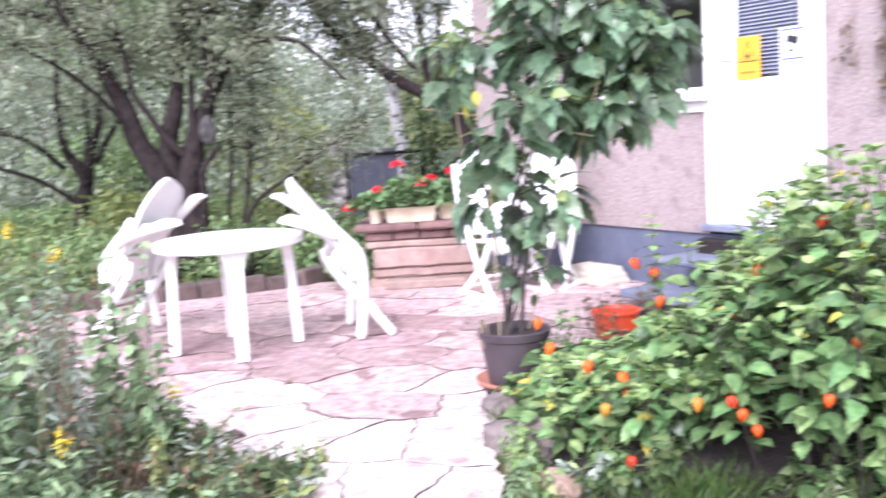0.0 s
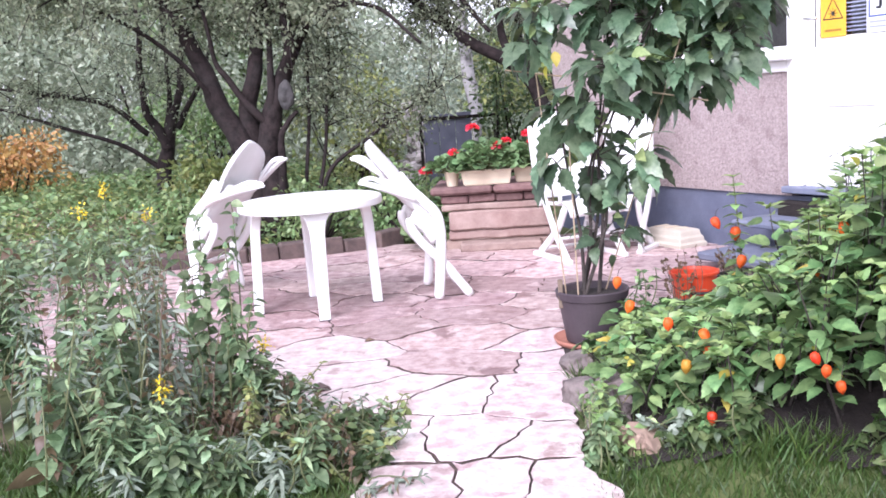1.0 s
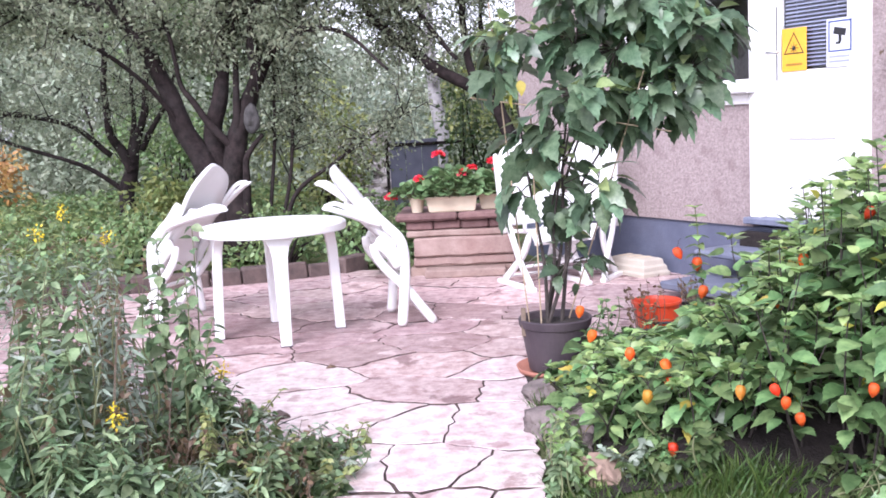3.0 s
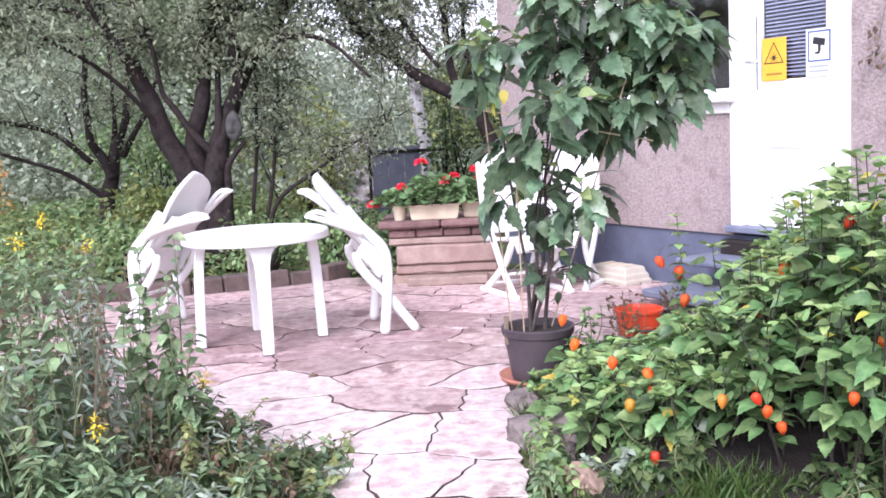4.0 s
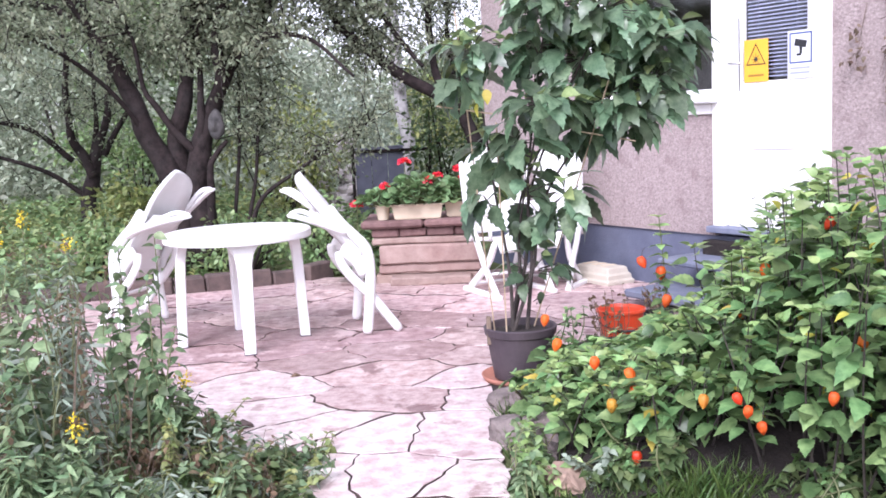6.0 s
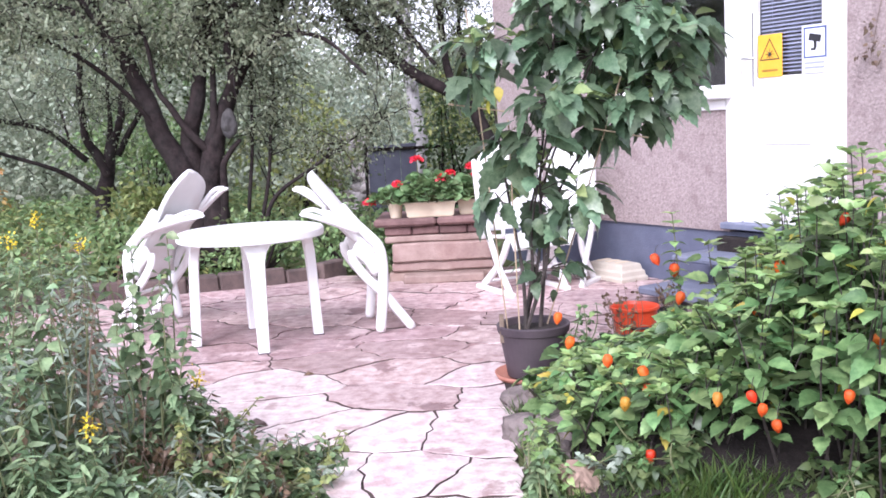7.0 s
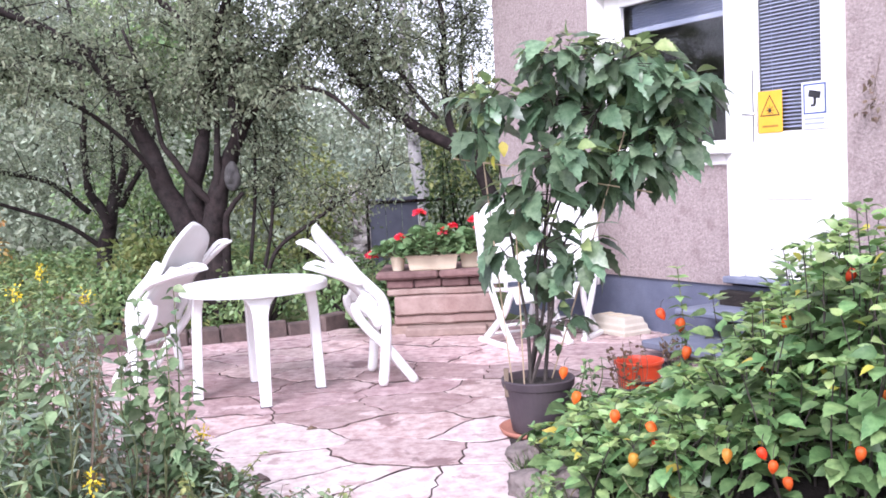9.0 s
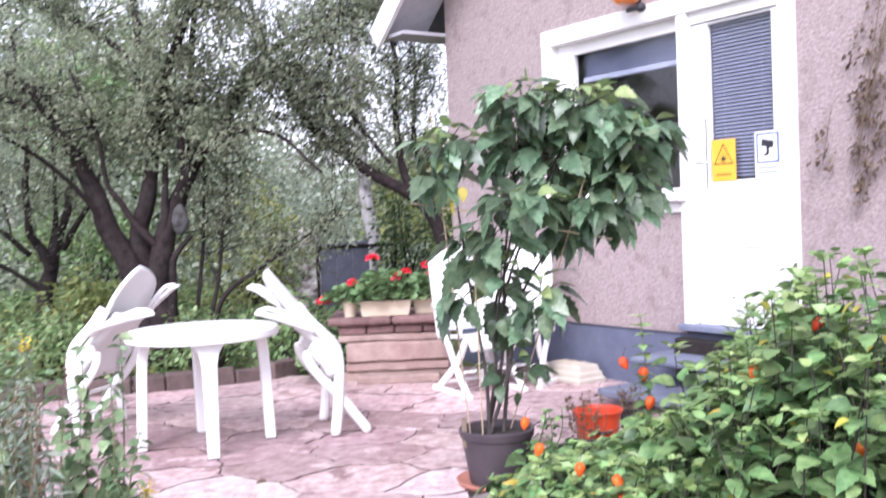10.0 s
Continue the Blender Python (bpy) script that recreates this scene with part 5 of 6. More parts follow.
def left_weeds():
    rng = random.Random(21)
    # yellow goldenrods
    for i, (x, y, h) in enumerate([(-1.86, 4.3, 0.78), (-1.03, 3.6, 0.31), (-1.24, 3.1, 0.28), (-1.78, 4.6, 0.76), (-2.1, 4.6, 0.9)]):
        weed(x, y, h, L_WEED, NARROW, 0.085, 22, 100 + 2 * i, "goldenrod with narrow leaves and a yellow plume", F_YELLOW, name="goldenrod", per=3)
    # tall leafy stem in front of the chair
    for i, (x, y, h) in enumerate([(-1.06, 3.62, 0.90), (-1.10, 3.64, 0.74), (-1.03, 3.57, 0.56)]):
        weed(x, y, h, L_WEED, OVATE, 0.085, 19, 130 + 2 * i, "tall leafy weed stem with toothed green leaves", name="nettle", droop=-0.35, tilt=(0.0, 0.0))
    # the crowd behind and beside
    k = 160
    for i in range(40):
        x, y = rng.uniform(-2.5, -1.24), rng.uniform(2.95, 4.75)
        if x > -0.78 - 0.42 * max(0, y - 3.2) - 0.1:
            x -= 0.35
        h = rng.uniform(0.42, 0.82) * (0.70 if y < 3.3 else 1.0)
        m, o, sz, per, lb = rng.choice([(L_WEED, OVATE, 0.10, 2, "green leafy weed"), (L_WEED, OVATE, 0.085, 3, "broad-leaved green weed"), (L_GREYWEED, NARROW, 0.11, 3, "grey-green mugwort"), (L_WEED, NARROW, 0.10, 4, "bushy narrow-leaved weed"), (L_GREYWEED, NARROW, 0.09, 4, "silvery grey-green weed")])
        weed(x, y, h, m, o, sz, int(h * 20), k + 2 * i, lb + " crowding the bed beside the patio", dry=rng.choice([0, 0, 0.1, 0.3]), per=per)
    for i, (x, y, h) in enumerate([(-1.36, 3.0, 0.26), (-1.46, 3.06, 0.34), (-1.28, 2.95, 0.2), (-1.15, 2.98, 0.2), (-1.55, 3.15, 0.4)]):
        weed(x, y, h * 1.3, L_WEED, NARROW, 0.11, 11, 700 + 2 * i, "narrow-leaved green weed at the lawn edge", per=4)
    for i in range(14):
        x, y = -1.32 + 0.045 * i + rng.uniform(-0.04, 0.04), rng.uniform(2.86, 3.14)
        m, o, sz, lb = ((L_WEED, NARROW, 0.10, "narrow-leaved green weed"), (L_WEED, OVATE, 0.07, "low broad-leaved weed"), (L_GREYWEED, NARROW, 0.09, "low silvery grey-green weed"))[i % 3]
        weed(x, y, rng.uniform(0.13, 0.26), m, o, sz, 10, 900 + 2 * i, lb + " at the lawn edge", per=3)
    # the low mound next to the path
    for i in range(60):
        t = rng.uniform(0, 1)
        x, y = -1.12 + 0.58 * t + rng.uniform(-0.12, 0.06), 3.80 - 0.45 * t + rng.uniform(-0.35, 0.25)
        h = (0.30 - 0.20 * t) * rng.uniform(0.6, 1.15)
        m, o, sz, lb = rng.choice([(L_SHRUB, OVATE, 0.07, "low dark green creeping plant"), (L_WEED, OVATE, 0.06, "low leafy weed"), (L_GREYWEED, NARROW, 0.085, "low grey-green weed"), (L_YELLOWGREEN, OVATE, 0.045, "low bright green weed")])
        weed(x, y, h, m, o, sz, 9, 400 + 2 * i, lb + " spilling on the flags", name="ground_cover", per=3, tilt=(rng.uniform(-0.06, 0.12), -0.05), dry=rng.choice([0, 0.1, 0.35]))


left_weeds()
for i in range(12):
    weed(-0.66 + 0.012 * i + 0.03 * (i % 3), 3.30 + 0.045 * i, 0.06 + 0.02 * (i % 4), (L_SHRUB, L_WEED, L_YELLOWGREEN)[i % 3], OVATE, 0.055, 6, 740 + 2 * i, "low creeping weed at the edge of the stone path", name="ground_cover", per=3)


def grass_patch(name, n, where, hmin, hmax, seed, label, material=None, width=0.05, keep_off=True):
    rng = np.random.default_rng(seed)
    pts = []
    while len(pts) < n:
        x, y = where(rng)
        if keep_off and (inside(x, y, PATIO) or (name == "lawn_grass" and x > 0.3 and y > np.interp(x, [0.3, 0.6, 0.9, 1.5, 2.2], [3.24, 3.14, 3.06, 2.80, 2.74]) + abs(rng.normal(0, 0.07)))):
            continue
        pts.append((x, y, max(bed_height(x, y), sheet_height(x, y)) - 0.005))
    a = rng.uniform(0, 6.28, n)
    w = np.stack([np.cos(a) * 0.45, np.sin(a) * 0.45, np.ones(n)], 1)
    ob = leaf_mesh(name, pts, w, rng.uniform(hmin, hmax, n), ((0.0, 0.0), (0.1, width * 0.6), (0.6, width * 0.5), (1.0, 0.0)), material or L_GRASS, None, fold=0.3, droop=0.35, lean=1.0, rng=rng)
    return tagged(ob, label, "grass", kind="stuff")


grass_patch("grass", 300, lambda r: (r.normal(0.90, 0.11), r.normal(3.06, 0.05)), 0.06, 0.15, 71, "tuft of long green grass under the lantern plants")
grass_patch("lawn_grass", 26000, lambda r: (r.uniform(-2.4, 2.2), r.uniform(2.4, 3.34)), 0.03, 0.085, 72, "short green lawn grass at the near end of the path")
grass_patch("path_edge_grass", 900, lambda r: (0.27 + abs(r.normal(0, 0.10)), r.uniform(3.0, 4.3)), 0.04, 0.12, 73, "thin grass between the rocks and flags")

# low leaves that spill round the rocks
for i, (x, y, h, m) in enumerate([(0.34, 3.36, 0.24, L_PHYSTIP), (0.30, 3.28, 0.17, L_WEED), (0.38, 3.44, 0.22, L_WEED), (0.33, 3.50, 0.18, L_PHYSTIP), (0.29, 3.16, 0.15, L_WEED), (0.37, 3.22, 0.16, L_PHYSTIP), (0.55, 3.26, 0.12, L_GREYWEED),
                                   (0.62, 4.45, 0.18, L_PHYS), (0.62, 4.62, 0.3, L_PHYS), (0.60, 3.36, 0.14, L_PHYS), (1.36, 2.98, 0.17, L_SHRUB), (1.48, 2.90, 0.22, L_WEED), (1.42, 2.86, 0.14, L_PHYSTIP), (0.52, 4.12, 0.2, L_PHYS), (0.68, 3.16, 0.10, L_SHRUB), (1.12, 3.02, 0.10, L_SHRUB)] + [(0.60 + 0.062 * k, 3.20 - 0.03 * k + 0.05 * (k % 3), 0.07 + 0.035 * (k % 4), (L_SHRUB, L_PHYS, L_SHRUB)[k % 3]) for k in (0, 1, 2, 3, 10, 11, 12)]):
    weed(x, y, h, m, HEART, 0.062, 8, 600 + 2 * i, "low leafy plant among the rocks beside the path", name="rock_plant", per=3)

grass_patch("joint_weeds", 420, lambda r: [(x + r.normal(0, 0.03), y + r.normal(0, 0.02)) for x, y in [((0.10, 7.1), (-0.95, 4.62), (0.2, 6.4), (-0.35, 7.6), (0.75, 6.3), (-1.7, 5.6), (1.2, 6.4))[r.integers(0, 7)]]][0], 0.02, 0.06, 75,
            "tiny weeds growing in the joints between flags", keep_off=False)


# dry stalks that stand among the weeds
_r = random.Random(64)
for i in range(26):
    low = i < 14
    x, y = (_r.uniform(-1.08, -0.56), _r.uniform(3.30, 3.75)) if low else (_r.uniform(-1.95, -1.12), _r.uniform(3.15, 4.4))
    if low:
        y -= 0.45 * (x + 1.0)
    dead_sprig(x, y, max(bed_height(x, y), sheet_height(x, y)), _r.uniform(0.12, 0.30) if low else _r.uniform(0.45, 0.80), 5 if low else 3, 1200 + i, "dry_stalk", "dry brown stalk with shrivelled leaves among the weeds")


# ---------------------------------------------------------------- trees and the garden behind
def tree(name, limbs, seed, label, leaf, leaf_size, twigs, sub, per, twig_len, bark, start=0.3, droop=0.25, outline=SMALL, spread=0.05, bare=0.0):
    """limbs: (points, radius at foot, radius at tip). Twigs leave the limbs above the bare height, small leaves crowd along them."""
    t = empty(name, None, label, "tree")
    rng = np.random.default_rng(seed)
    bm, pos, way, size = bmesh.new(), [], [], []
    for i, (pts, r0, r1) in enumerate(limbs):
        q = smooth_line(pts, 7)
        q = [p + Vector((noise.noise(p * 1.9 + Vector((i, 0, 0))), noise.noise(p * 1.9 + Vector((0, i, 5))), 0)) * min(0.07, r0) for p in q]
        n = len(q)
        tube(q, [(r0 + (r1 - r0) * (k / (n - 1)) ** 0.8) * (1 + 0.12 * noise.noise(q[k] * 5)) for k in range(n)], 10, bm)
        length = sum((b - a).length for a, b in zip(q, q[1:]))
        for j in range(int(twigs * length)):
            k = start + (1 - start) * rng.uniform()
            a = np.array(q[min(n - 1, int(k * n))])
            if a[2] < bare:
                continue
            d = rng.normal(0, 1, 3)
            d[2] = d[2] * 0.6 + 0.25
            d /= np.linalg.norm(d)
            ln = twig_len * rng.uniform(0.5, 1.2)
            end = a + d * ln - np.array([0, 0, droop * ln])
            mid = a + d * ln * 0.55 + np.array([0, 0, 0.05])
            tube([a, mid, end], [0.008, 0.005, 0.002], 4, bm)
            for m in range(sub):
                u = rng.uniform(0.25, 1)
                s0 = a + (mid - a) * u * 2 if u < 0.5 else mid + (end - mid) * (u - 0.5) * 2
                e = rng.normal(0, 1, 3)
                e /= np.linalg.norm(e)
                s1 = s0 + e * ln * 0.42 - np.array([0, 0, 0.10 * ln])
                if m % 3 == 0:
                    tube([s0, s1], [0.003, 0.0015], 3, bm)
                for c in range(per):
                    p = s0 + (s1 - s0) * rng.uniform(0, 1.05) + rng.normal(0, spread, 3)
                    if p[2] < bare - 0.3 and rng.uniform() < 0.8:
                        continue
                    pos.append(p)
                    way.append(rng.normal(0, 1, 3) + np.array([0, 0, -0.35]))
                    size.append(leaf_size * rng.uniform(0.6, 1.2))
    part("trunk", bm, bark, t, smooth=True)
    leaf_mesh("crown", pos, way, size, outline, leaf, t, fold=0.2, droop=0.2, lean=0.8, rng=rng)
    return t


APPLE = [
    ([(-2.36, 9.60, 0.0), (-2.43, 9.60, 0.43), (-2.54, 9.60, 0.97), (-2.68, 9.6, 1.32), (-2.86, 9.55, 1.76), (-3.0, 9.5, 2.15), (-3.30, 9.4, 2.62), (-3.9, 9.2, 2.98), (-4.7, 9.0, 3.2)], 0.16, 0.03),
    ([(-2.34, 9.66, 0.0), (-2.39, 9.66, 0.5), (-2.40, 9.66, 0.98), (-2.41, 9.68, 1.30), (-2.32, 9.7, 1.63), (-2.30, 9.75, 2.0), (-2.35, 9.8, 2.4), (-2.40, 9.85, 3.0), (-2.5, 9.9, 3.9)], 0.145, 0.03),
    ([(-2.24, 9.58, 0.0), (-2.21, 9.58, 0.45), (-2.21, 9.58, 0.95), (-2.19, 9.58, 1.25), (-2.02, 9.56, 1.55), (-1.91, 9.5, 1.80), (-1.91, 9.45, 2.13), (-1.80, 9.4, 2.6), (-1.70, 9.2, 3.4)], 0.165, 0.025),
    ([(-1.93, 9.55, 1.75), (-1.76, 9.6, 2.06), (-1.57, 9.65, 2.38), (-1.33, 9.7, 2.66), (-0.97, 9.7, 2.80), (-0.66, 9.65, 2.66), (-0.36, 9.6, 2.41), (-0.20, 9.5, 2.15), (0.05, 9.4, 1.85)], 0.065, 0.02),
    ([(-2.21, 9.54, 1.14), (-2.37, 9.5, 1.34), (-2.55, 9.45, 1.58), (-2.66, 9.4, 1.76), (-2.70, 9.3, 2.2), (-2.85, 9.2, 2.8)], 0.045, 0.014),
    ([(-2.10, 9.5, 0.0), (-2.11, 9.48, 0.5), (-2.09, 9.45, 0.94), (-2.0, 9.42, 1.10), (-1.89, 9.4, 1.23)], 0.05, 0.022),
    ([(-2.20, 9.55, 1.20), (-2.14, 9.5, 1.6), (-2.12, 9.45, 2.0), (-2.02, 9.4, 2.6)], 0.05, 0.015),
    ([(-2.70, 9.58, 1.30), (-3.0, 9.2, 1.85), (-3.5, 8.7, 2.25), (-4.1, 8.3, 2.45)], 0.028, 0.012),
    ([(-2.30, 9.7, 2.0), (-2.0, 9.2, 2.7), (-1.6, 8.6, 3.2), (-1.2, 8.2, 3.45)], 0.06, 0.02),
    ([(-1.62, 9.7, 2.45), (-1.1, 10.1, 3.1), (-0.4, 10.4, 3.5), (0.4, 10.6, 3.6)], 0.05, 0.015),
    ([(-2.3, 9.8, 2.8), (-3.0, 10.2, 3.4), (-3.9, 10.5, 3.8)], 0.05, 0.015),
    ([(-2.93, 9.5, 2.1), (-3.6, 9.9, 2.6), (-4.6, 10.2, 2.7), (-5.4, 10.3, 2.5)], 0.05, 0.015),
    ([(-1.88, 9.5, 1.9), (-1.45, 9.1, 2.15), (-1.0, 8.8, 2.1), (-0.6, 8.7, 1.75)], 0.04, 0.012),
]
tree("apple_tree", APPLE, 41, "old apple tree with several dark leaning trunks and small leaves", L_APPLE, 0.060, 18, 7, 15, 0.68, M_BARK, start=0.36, bare=2.15, outline=APPLE_LEAF)

LEAN = [
    ([(0.80, 10.1, 0.0), (0.66, 9.9, 0.65), (0.52, 9.7, 1.10), (0.24, 9.6, 1.50), (-0.36, 9.6, 1.92), (-0.78, 9.7, 2.36), (-1.15, 9.9, 2.95), (-1.3, 10.0, 3.6)], 0.11, 0.02),
    ([(0.24, 9.6, 1.50), (0.10, 9.9, 2.1), (0.15, 10.2, 2.9), (0.05, 10.4, 3.7)], 0.05, 0.015),
    ([(-0.36, 9.6, 1.92), (-0.60, 9.9, 2.6), (-0.4, 10.3, 3.5)], 0.045, 0.012),
    ([(0.66, 9.9, 0.65), (0.50, 10.4, 1.3), (0.30, 10.8, 2.2), (0.35, 11.0, 3.2)], 0.05, 0.015),
]
tree("leaning_tree", LEAN, 42, "dark slender tree leaning away from the house corner", L_APPLE, 0.042, 21, 7, 13, 0.6, M_BARK, start=0.42, bare=1.85, outline=APPLE_LEAF)

FORK = [
    ([(-4.16, 12.0, 0.0), (-4.15, 12.0, 0.48), (-4.10, 12.0, 0.8), (-4.05, 12.0, 1.0), (-3.93, 12.0, 1.28), (-3.83, 12.0, 1.68), (-3.80, 12.1, 2.3), (-3.9, 12.2, 3.3)], 0.12, 0.02),
    ([(-4.10, 12.0, 0.85), (-4.16, 11.95, 1.1), (-4.29, 11.9, 1.36), (-4.30, 11.9, 1.8), (-4.2, 11.8, 2.6), (-4.3, 11.7, 3.6)], 0.075, 0.02),
    ([(-4.06, 12.0, 1.0), (-4.02, 12.05, 1.35), (-4.0, 12.1, 1.7), (-4.05, 12.2, 2.5)], 0.05, 0.015),
    ([(-4.26, 11.9, 1.05), (-4.7, 11.7, 1.45), (-5.4, 11.5, 1.62), (-6.2, 11.2, 1.8)], 0.04, 0.012),
    ([(-4.10, 12.0, 0.55), (-4.6, 11.8, 0.95), (-5.2, 11.6, 1.2), (-5.9, 11.4, 1.5), (-6.6, 11.2, 1.7)], 0.035, 0.012),
    ([(-3.9, 12.0, 1.1), (-3.5, 11.9, 1.7), (-3.2, 11.7, 2.4)], 0.045, 0.012),
    ([(-4.2, 11.8, 2.4), (-5.0, 11.7, 2.9), (-6.0, 11.6, 3.2)], 0.04, 0.012),
]
tree("forked_tree", FORK, 43, "grey forked fruit tree with long low boughs", L_APPLE, 0.046, 12, 6, 15, 0.65, M_BARK, start=0.4, bare=1.5, outline=APPLE_LEAF)

SAPLING = [([(-1.72, 9.3, 0.0), (-1.62, 9.3, 0.62), (-1.20, 9.3, 0.93), (-0.74, 9.3, 1.22), (-0.5, 9.3, 1.35)], 0.028, 0.01),
           ([(-1.98, 9.7, 0.0), (-1.86, 9.7, 0.9), (-1.80, 9.7, 1.8), (-1.75, 9.7, 2.6)], 0.024, 0.01),
           ([(-1.90, 9.75, 0.0), (-1.72, 9.75, 0.8), (-1.60, 9.75, 1.7), (-1.62, 9.75, 2.4)], 0.024, 0.01)]
tree("sapling", SAPLING, 44, "thin saplings growing beside the apple tree", L_APPLE, 0.052, 17, 6, 11, 0.42, M_BARK, start=0.42, bare=1.0, outline=APPLE_LEAF)

BIRCH = [([(-0.30, 13.4, 0.0), (-0.26, 13.4, 1.0), (-0.32, 13.4, 2.1), (-0.38, 13.4, 3.2), (-0.3, 13.4, 5.0)], 0.12, 0.06)]
tree("birch_tree", BIRCH, 45, "white birch trunk with black marks behind the planter", L_SHRUB, 0.05, 9, 4, 8, 0.9, M_BIRCH, start=0.45, droop=0.6)


def shrub(x, y, z, rx, ry, rz, n, size, leaf, seed, label, outline=SMALL):
    t = empty("shrub", None, label, "shrub", "shrubs behind the patio")
    rng = np.random.default_rng(seed)
    # lumps round the middle, leaves on the lumps' shells
    k = 14
    c = rng.normal(0, 1, (k, 3))
    c /= np.linalg.norm(c, axis=1, keepdims=True)
    c *= rng.uniform(0.35, 0.85, (k, 1))
    pick = rng.integers(0, k, n)
    u = rng.normal(0, 1, (n, 3))
    u /= np.linalg.norm(u, axis=1, keepdims=True)
    p = (c[pick] + u * rng.uniform(0.15, 0.45, (n, 1))) * np.array([rx, ry, rz]) + np.array([x, y, z])
    keep = p[:, 2] > -0.02
    leaf_mesh("foliage", p[keep], (u + rng.normal(0, 0.6, (n, 3)) + np.array([0, 0, -0.2]))[keep], (size * rng.uniform(0.6, 1.25, n))[keep], outline, leaf, t, lean=0.8, rng=rng)
    for q in range(k):
        e = c[q] * np.array([rx, ry, rz]) + np.array([x, y, z])
        f = np.array([x + c[q][0] * 0.25 * rx, y + c[q][1] * 0.25 * ry, -0.03])
        part("branch", tube([f, (f + e) / 2 + rng.normal(0, 0.06, 3), e], [0.022, 0.014, 0.006], 5), M_BARK, t)
    return t


S = "dark green bush behind the patio"
for i, (x, y, z, rx, ry, rz, n, size, leaf, lb) in enumerate([
        (-0.95, 9.1, 0.30, 0.45, 0.35, 0.40, 900, 0.06, L_MEADOW, "low green bush behind the edging"),
        (-1.75, 8.9, 0.28, 0.50, 0.35, 0.36, 900, 0.055, L_MEADOW, "low green bush under the apple tree"),
        (-2.9, 8.8, 0.30, 0.60, 0.40, 0.42, 900, 0.06, L_MEADOW, "low leafy bush at the patio edge"),
        (-3.2, 11.2, 0.42, 0.7, 0.5, 0.42, 1300, 0.08, L_YELLOWGREEN, "bright yellow-green bush beyond the apple tree"),
        (-1.9, 13.0, 1.1, 0.9, 0.7, 1.1, 1800, 0.08, L_YELLOWGREEN, "yellow-green shrub beyond the saplings"),
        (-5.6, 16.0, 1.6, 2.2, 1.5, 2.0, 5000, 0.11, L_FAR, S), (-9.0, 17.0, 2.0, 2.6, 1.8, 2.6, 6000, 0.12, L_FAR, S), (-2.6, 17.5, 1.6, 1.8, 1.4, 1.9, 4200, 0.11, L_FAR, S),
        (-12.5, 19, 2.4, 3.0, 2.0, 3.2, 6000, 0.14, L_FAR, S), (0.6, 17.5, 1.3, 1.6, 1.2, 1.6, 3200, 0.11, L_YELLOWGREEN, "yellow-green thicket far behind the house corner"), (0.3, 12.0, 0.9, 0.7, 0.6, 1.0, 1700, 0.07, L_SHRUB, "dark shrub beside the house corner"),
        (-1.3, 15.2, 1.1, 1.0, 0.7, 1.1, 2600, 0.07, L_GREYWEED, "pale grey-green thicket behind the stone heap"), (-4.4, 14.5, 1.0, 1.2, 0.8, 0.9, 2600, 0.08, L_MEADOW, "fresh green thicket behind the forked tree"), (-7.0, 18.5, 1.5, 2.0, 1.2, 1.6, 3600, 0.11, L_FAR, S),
        (-6.9, 13.5, 0.75, 1.1, 0.7, 0.6, 2200, 0.08, L_RUST, "rust-brown withered bush in the meadow"), (0.9, 11.2, 0.7, 0.45, 0.5, 0.8, 1100, 0.06, L_YELLOWGREEN, "pale green shrub beside the house wall")]):
    shrub(x, y, z, rx, ry, rz, n, size, leaf, 800 + i, lb)

for i, (x, y, h) in enumerate([(-8.5, 21, 6.5), (-3.6, 23, 3.4), (-12.5, 22, 7.5), (-17, 24, 8.5), (3.0, 22, 4.0), (-6.4, 26, 6.5), (0.2, 27, 3.4), (-10.5, 25, 8.0), (-5.6, 20, 5.2), (-14.5, 20, 7.5)]):
    r = random.Random(900 + i)
    limbs = [([(x, y, 0), (x + r.uniform(-0.2, 0.2), y, h * 0.4), (x + r.uniform(-0.4, 0.4), y, h * 0.95)], 0.16, 0.03)]
    for k in range(7):
        z0 = h * r.uniform(0.2, 0.7)
        a = r.uniform(0, 6.28)
        ln = h * r.uniform(0.22, 0.38)
        limbs.append(([(x, y, z0), (x + ln * 0.5 * math.cos(a), y + ln * 0.5 * math.sin(a), z0 + ln * 0.35), (x + ln * math.cos(a), y + ln * math.sin(a), z0 + ln * 0.55)], 0.07, 0.02))
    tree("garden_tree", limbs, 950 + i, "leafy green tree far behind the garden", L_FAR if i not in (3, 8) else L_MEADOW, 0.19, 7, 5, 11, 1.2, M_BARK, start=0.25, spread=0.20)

# herbs of the wild meadow
def herbs(name, n, x0, x1, y0, y1, hmin, hmax, size, leaf, seed, label, outline=OVATE):
    rng = np.random.default_rng(seed)
    pos, way, sz = [], [], []
    while len(pos) < n:
        x, y = rng.uniform(x0, x1), rng.uniform(y0, y1)
        if inside(x, y - 0.25, PATIO) or inside(x, y, PATIO):
            continue
        patch = 0.5 + 0.5 * noise.noise(Vector((x * 0.9, y * 0.9, seed)))
        h = hmin + (hmax - hmin) * patch
        for k in range(7):
            a = rng.uniform(0, 6.28)
            z = bed_height(x, y) + h * rng.uniform(0.1, 1.0)
            pos.append((x + rng.normal(0, 0.05), y + rng.normal(0, 0.05), z))
            way.append((math.cos(a), math.sin(a), rng.normal(0.3, 0.5)))
            sz.append(size * rng.uniform(0.6, 1.3))
    ob = leaf_mesh(name, pos, way, sz, outline, leaf, None, lean=0.7, rng=rng)
    return tagged(ob, label, "herbs", kind="stuff")


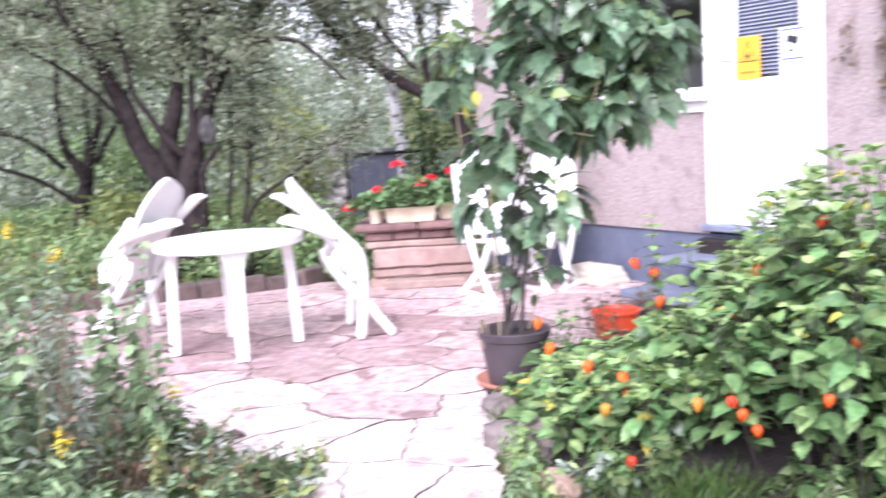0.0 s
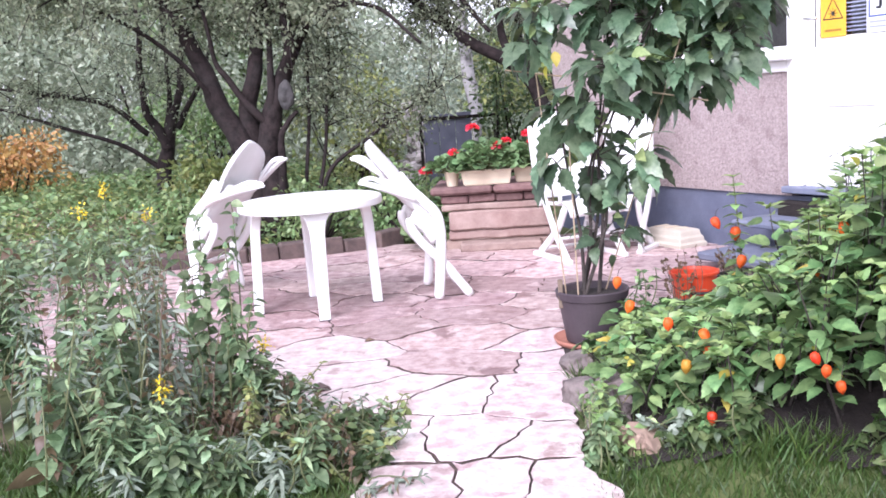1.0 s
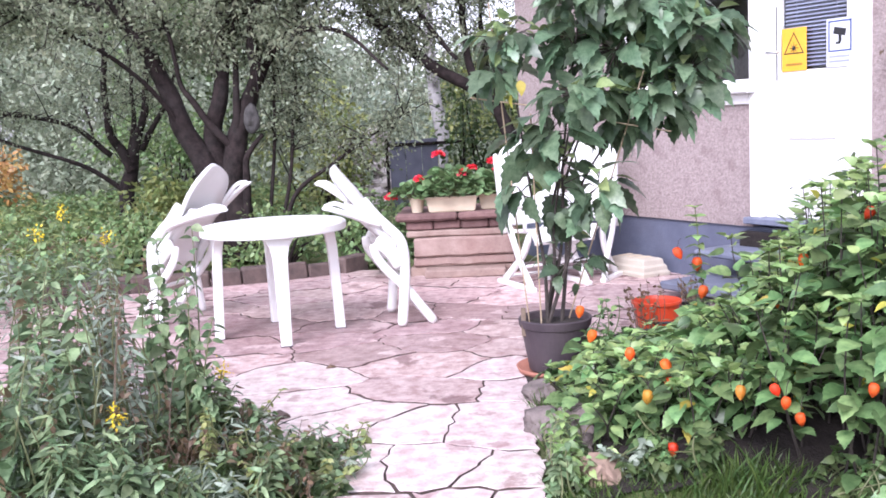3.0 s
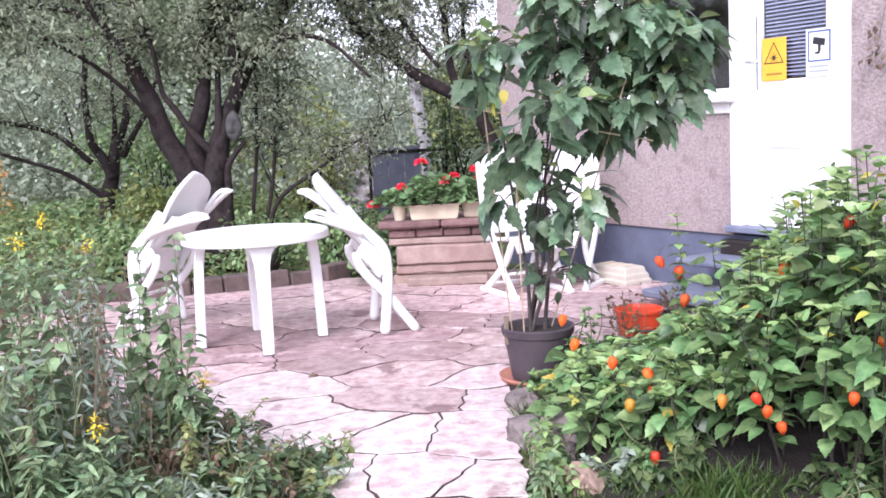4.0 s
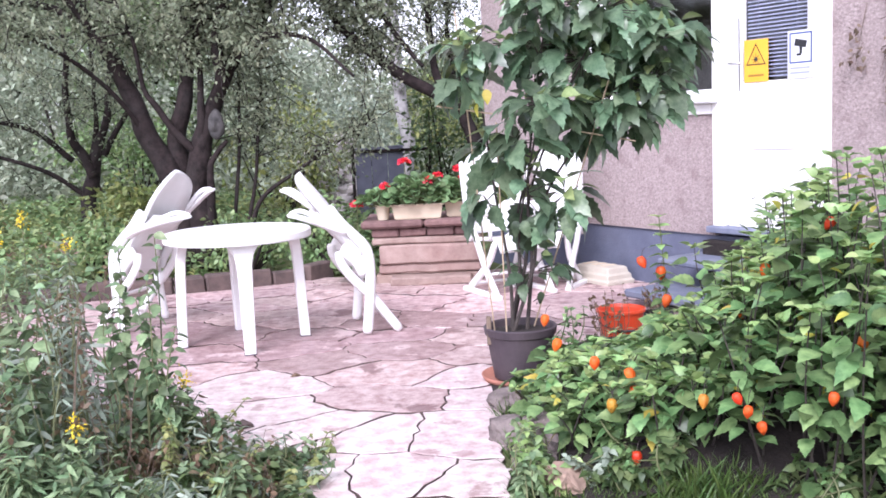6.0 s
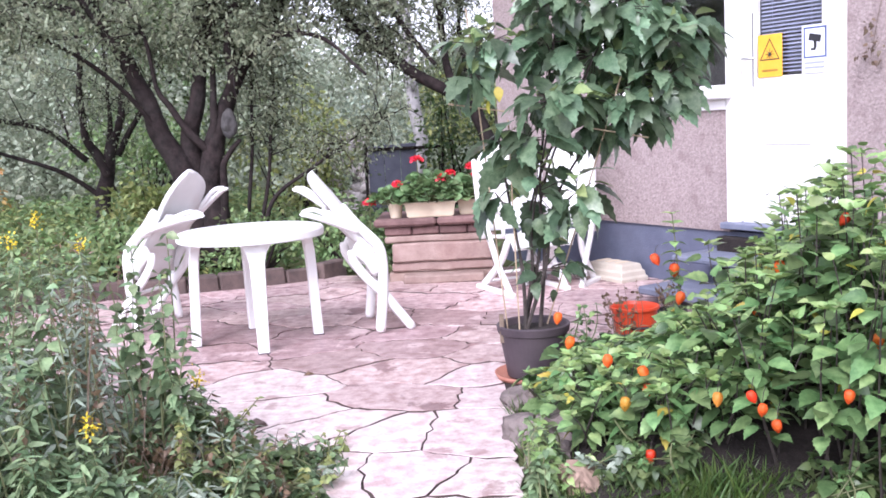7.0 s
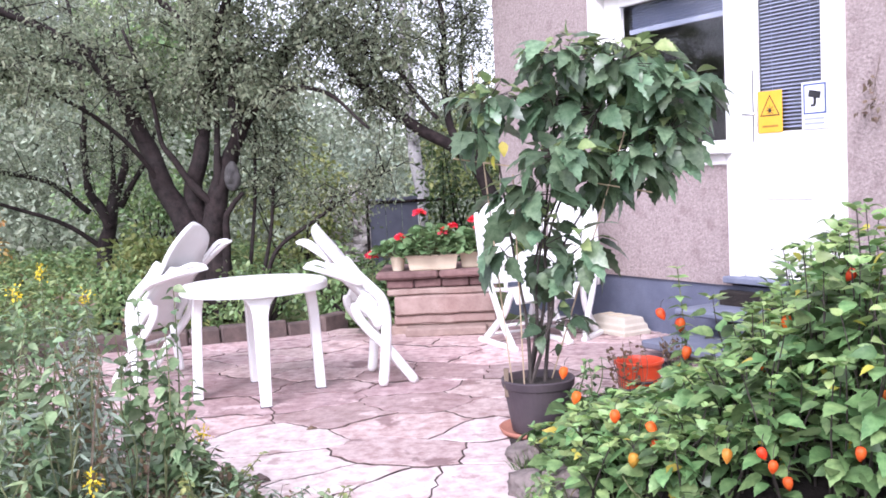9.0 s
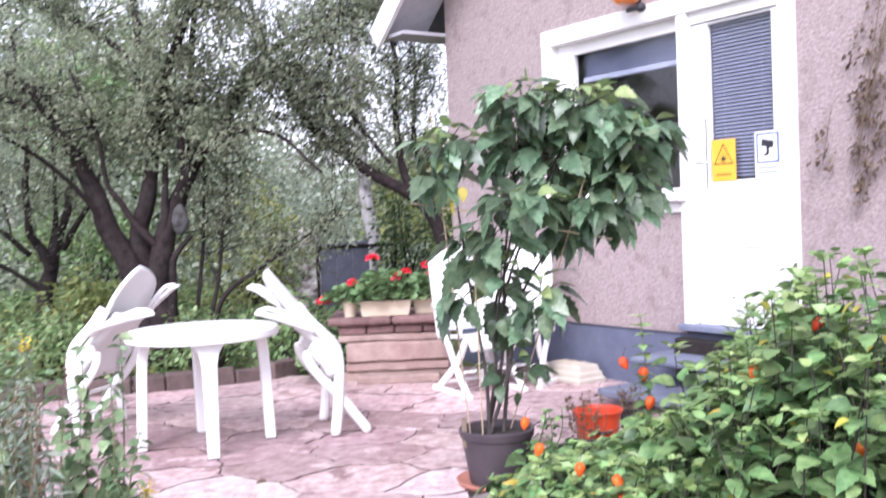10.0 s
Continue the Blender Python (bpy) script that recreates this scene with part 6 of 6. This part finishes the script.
herbs("meadow_herbs", 16000, -9, -2.4, 8.2, 15, 0.18, 0.5, 0.085, L_MEADOW, 1, "thick green herbs of the wild meadow")
herbs("pale_herbs", 9000, -9, -2.2, 8.0, 14, 0.2, 0.52, 0.08, L_YELLOWGREEN, 2, "paler yellow-green herbs in the meadow", NARROW)
herbs("patio_side_herbs", 6000, -5.5, -2.9, 4.6, 8.2, 0.2, 0.65, 0.065, L_WEED, 3, "weeds along the side of the patio")
herbs("dry_herbs", 2500, -6, -2.6, 5.0, 10, 0.3, 0.7, 0.06, L_DRY, 4, "brown dry weed heads beside the patio", NARROW)
herbs("undergrowth", 5000, -2.4, 0.5, 8.8, 12.5, 0.1, 0.4, 0.06, L_MEADOW, 5, "green undergrowth beneath the trees")
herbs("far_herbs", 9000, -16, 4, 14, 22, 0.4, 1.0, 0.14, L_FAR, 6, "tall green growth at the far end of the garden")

# the woods beyond: clumps of leaves at many depths, lower towards the house
def far_woods():
    rng = np.random.default_rng(71)
    pos, way, sz = [], [], []
    for c in range(560):
        x, y = rng.uniform(-34, 6), rng.uniform(29, 40)
        top = float(np.interp(x, [-34, -13, -9, -6, -3, 0, 6], [12, 11, 8.0, 5.0, 3.0, 2.2, 2.2])) + 1.2 * noise.noise(Vector((x * 0.45, y * 0.3, 8)))
        mid = np.array([x, y, rng.uniform(0.3, 1.0) * top])
        r = rng.uniform(0.7, 1.5)
        n = 42
        u = rng.normal(0, 1, (n, 3))
        u /= np.linalg.norm(u, axis=1, keepdims=True)
        pos += list(mid + u * r * rng.uniform(0.4, 1.0, (n, 1)) * np.array([1.2, 1.0, 0.8]))
        way += list(u + rng.normal(0, 0.6, (n, 3)) + np.array([0, 0, -0.3]))
        sz += list(rng.uniform(0.22, 0.42, n))
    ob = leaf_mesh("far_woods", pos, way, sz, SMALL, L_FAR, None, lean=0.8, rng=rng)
    tagged(ob, "green woods far behind the garden, haze in their leaf colour", "woods", kind="stuff")


far_woods()

# things at the back of the garden
tarp = empty("dark_shed_panel", pose(-0.62, 12.0, 0.0, 0, 0, 4), "dark blue-grey board screen with a post behind the planter", "screen")
for k in range(3):
    part("board", box(-0.24 + 0.20 * k, -0.045 + 0.20 * k, 0, 0.025, 0.05, 1.04 + 0.01 * k, 0.004), mat("blue_grey_board", (0.12, 0.125, 0.175), (0.165, 0.17, 0.225), scale=6, rough=0.7, bump=0.2) if k == 0 else bpy.data.materials["blue_grey_board"], tarp)
part("post", box(-0.29, -0.25, -0.02, 0.03, 0.0, 1.08, 0.004), M_BARK, tarp)
part("rail", box(-0.27, 0.66, -0.03, -0.002, 0.98, 1.02, 0.004), M_BARK, tarp)

heap = empty("stone_heap", None, "heap of pale pinkish grey stones at the back of the garden", "stones")
rng = random.Random(77)
M_PALE = mat("pale_stone", (0.48, 0.43, 0.42), (0.68, 0.63, 0.62), scale=6, rough=0.9, bump=0.5, fine=30, rand="object", rv=0.25)
for k in range(150):
    x, z = rng.uniform(-1.72, -0.92), rng.uniform(0.0, 1.2)
    r = rng.uniform(0.04, 0.095)
    part("stone", blob(r * rng.uniform(1, 1.5), r, r * rng.uniform(0.6, 0.9), k, 0.55, 2, 1.7), M_PALE, heap, m=pose(x, 13.1 + 0.25 * z + rng.uniform(-0.05, 0.25), z * 0.95 + 0.04, 0, 0, rng.uniform(0, 180)))

head = blob(0.080, 0.075, 0.135, 9, 0.10, 4, 1.6)
for v in head.verts:
    if v.co.y < 0:
        v.co.y *= 0.75
    v.co.y -= 0.03 * math.exp(-((v.co.x / 0.02) ** 2 + (v.co.z / 0.04) ** 2)) if v.co.y < 0 else 0
    v.co.z += 0.02 * math.exp(-((v.co.x / 0.05) ** 2)) if v.co.z > 0.09 else 0
for v in head.verts:
    for ex in (-0.035, 0.035):
        k = math.exp(-(((v.co.x - ex) / 0.018) ** 2 + ((v.co.z - 0.03) / 0.015) ** 2))
        if v.co.y < 0:
            v.co.y += 0.022 * k
    if v.co.y < 0:
        v.co.y += 0.015 * math.exp(-((v.co.x / 0.035) ** 2 + ((v.co.z + 0.065) / 0.010) ** 2))
ob = part("stone_mask", head, M_MASK, None, m=pose(-1.98, 9.38, 1.38, 0, 0, -10), smooth=True)
tagged(ob, "grey weathered stone mask hanging among the trunks", "ornament")
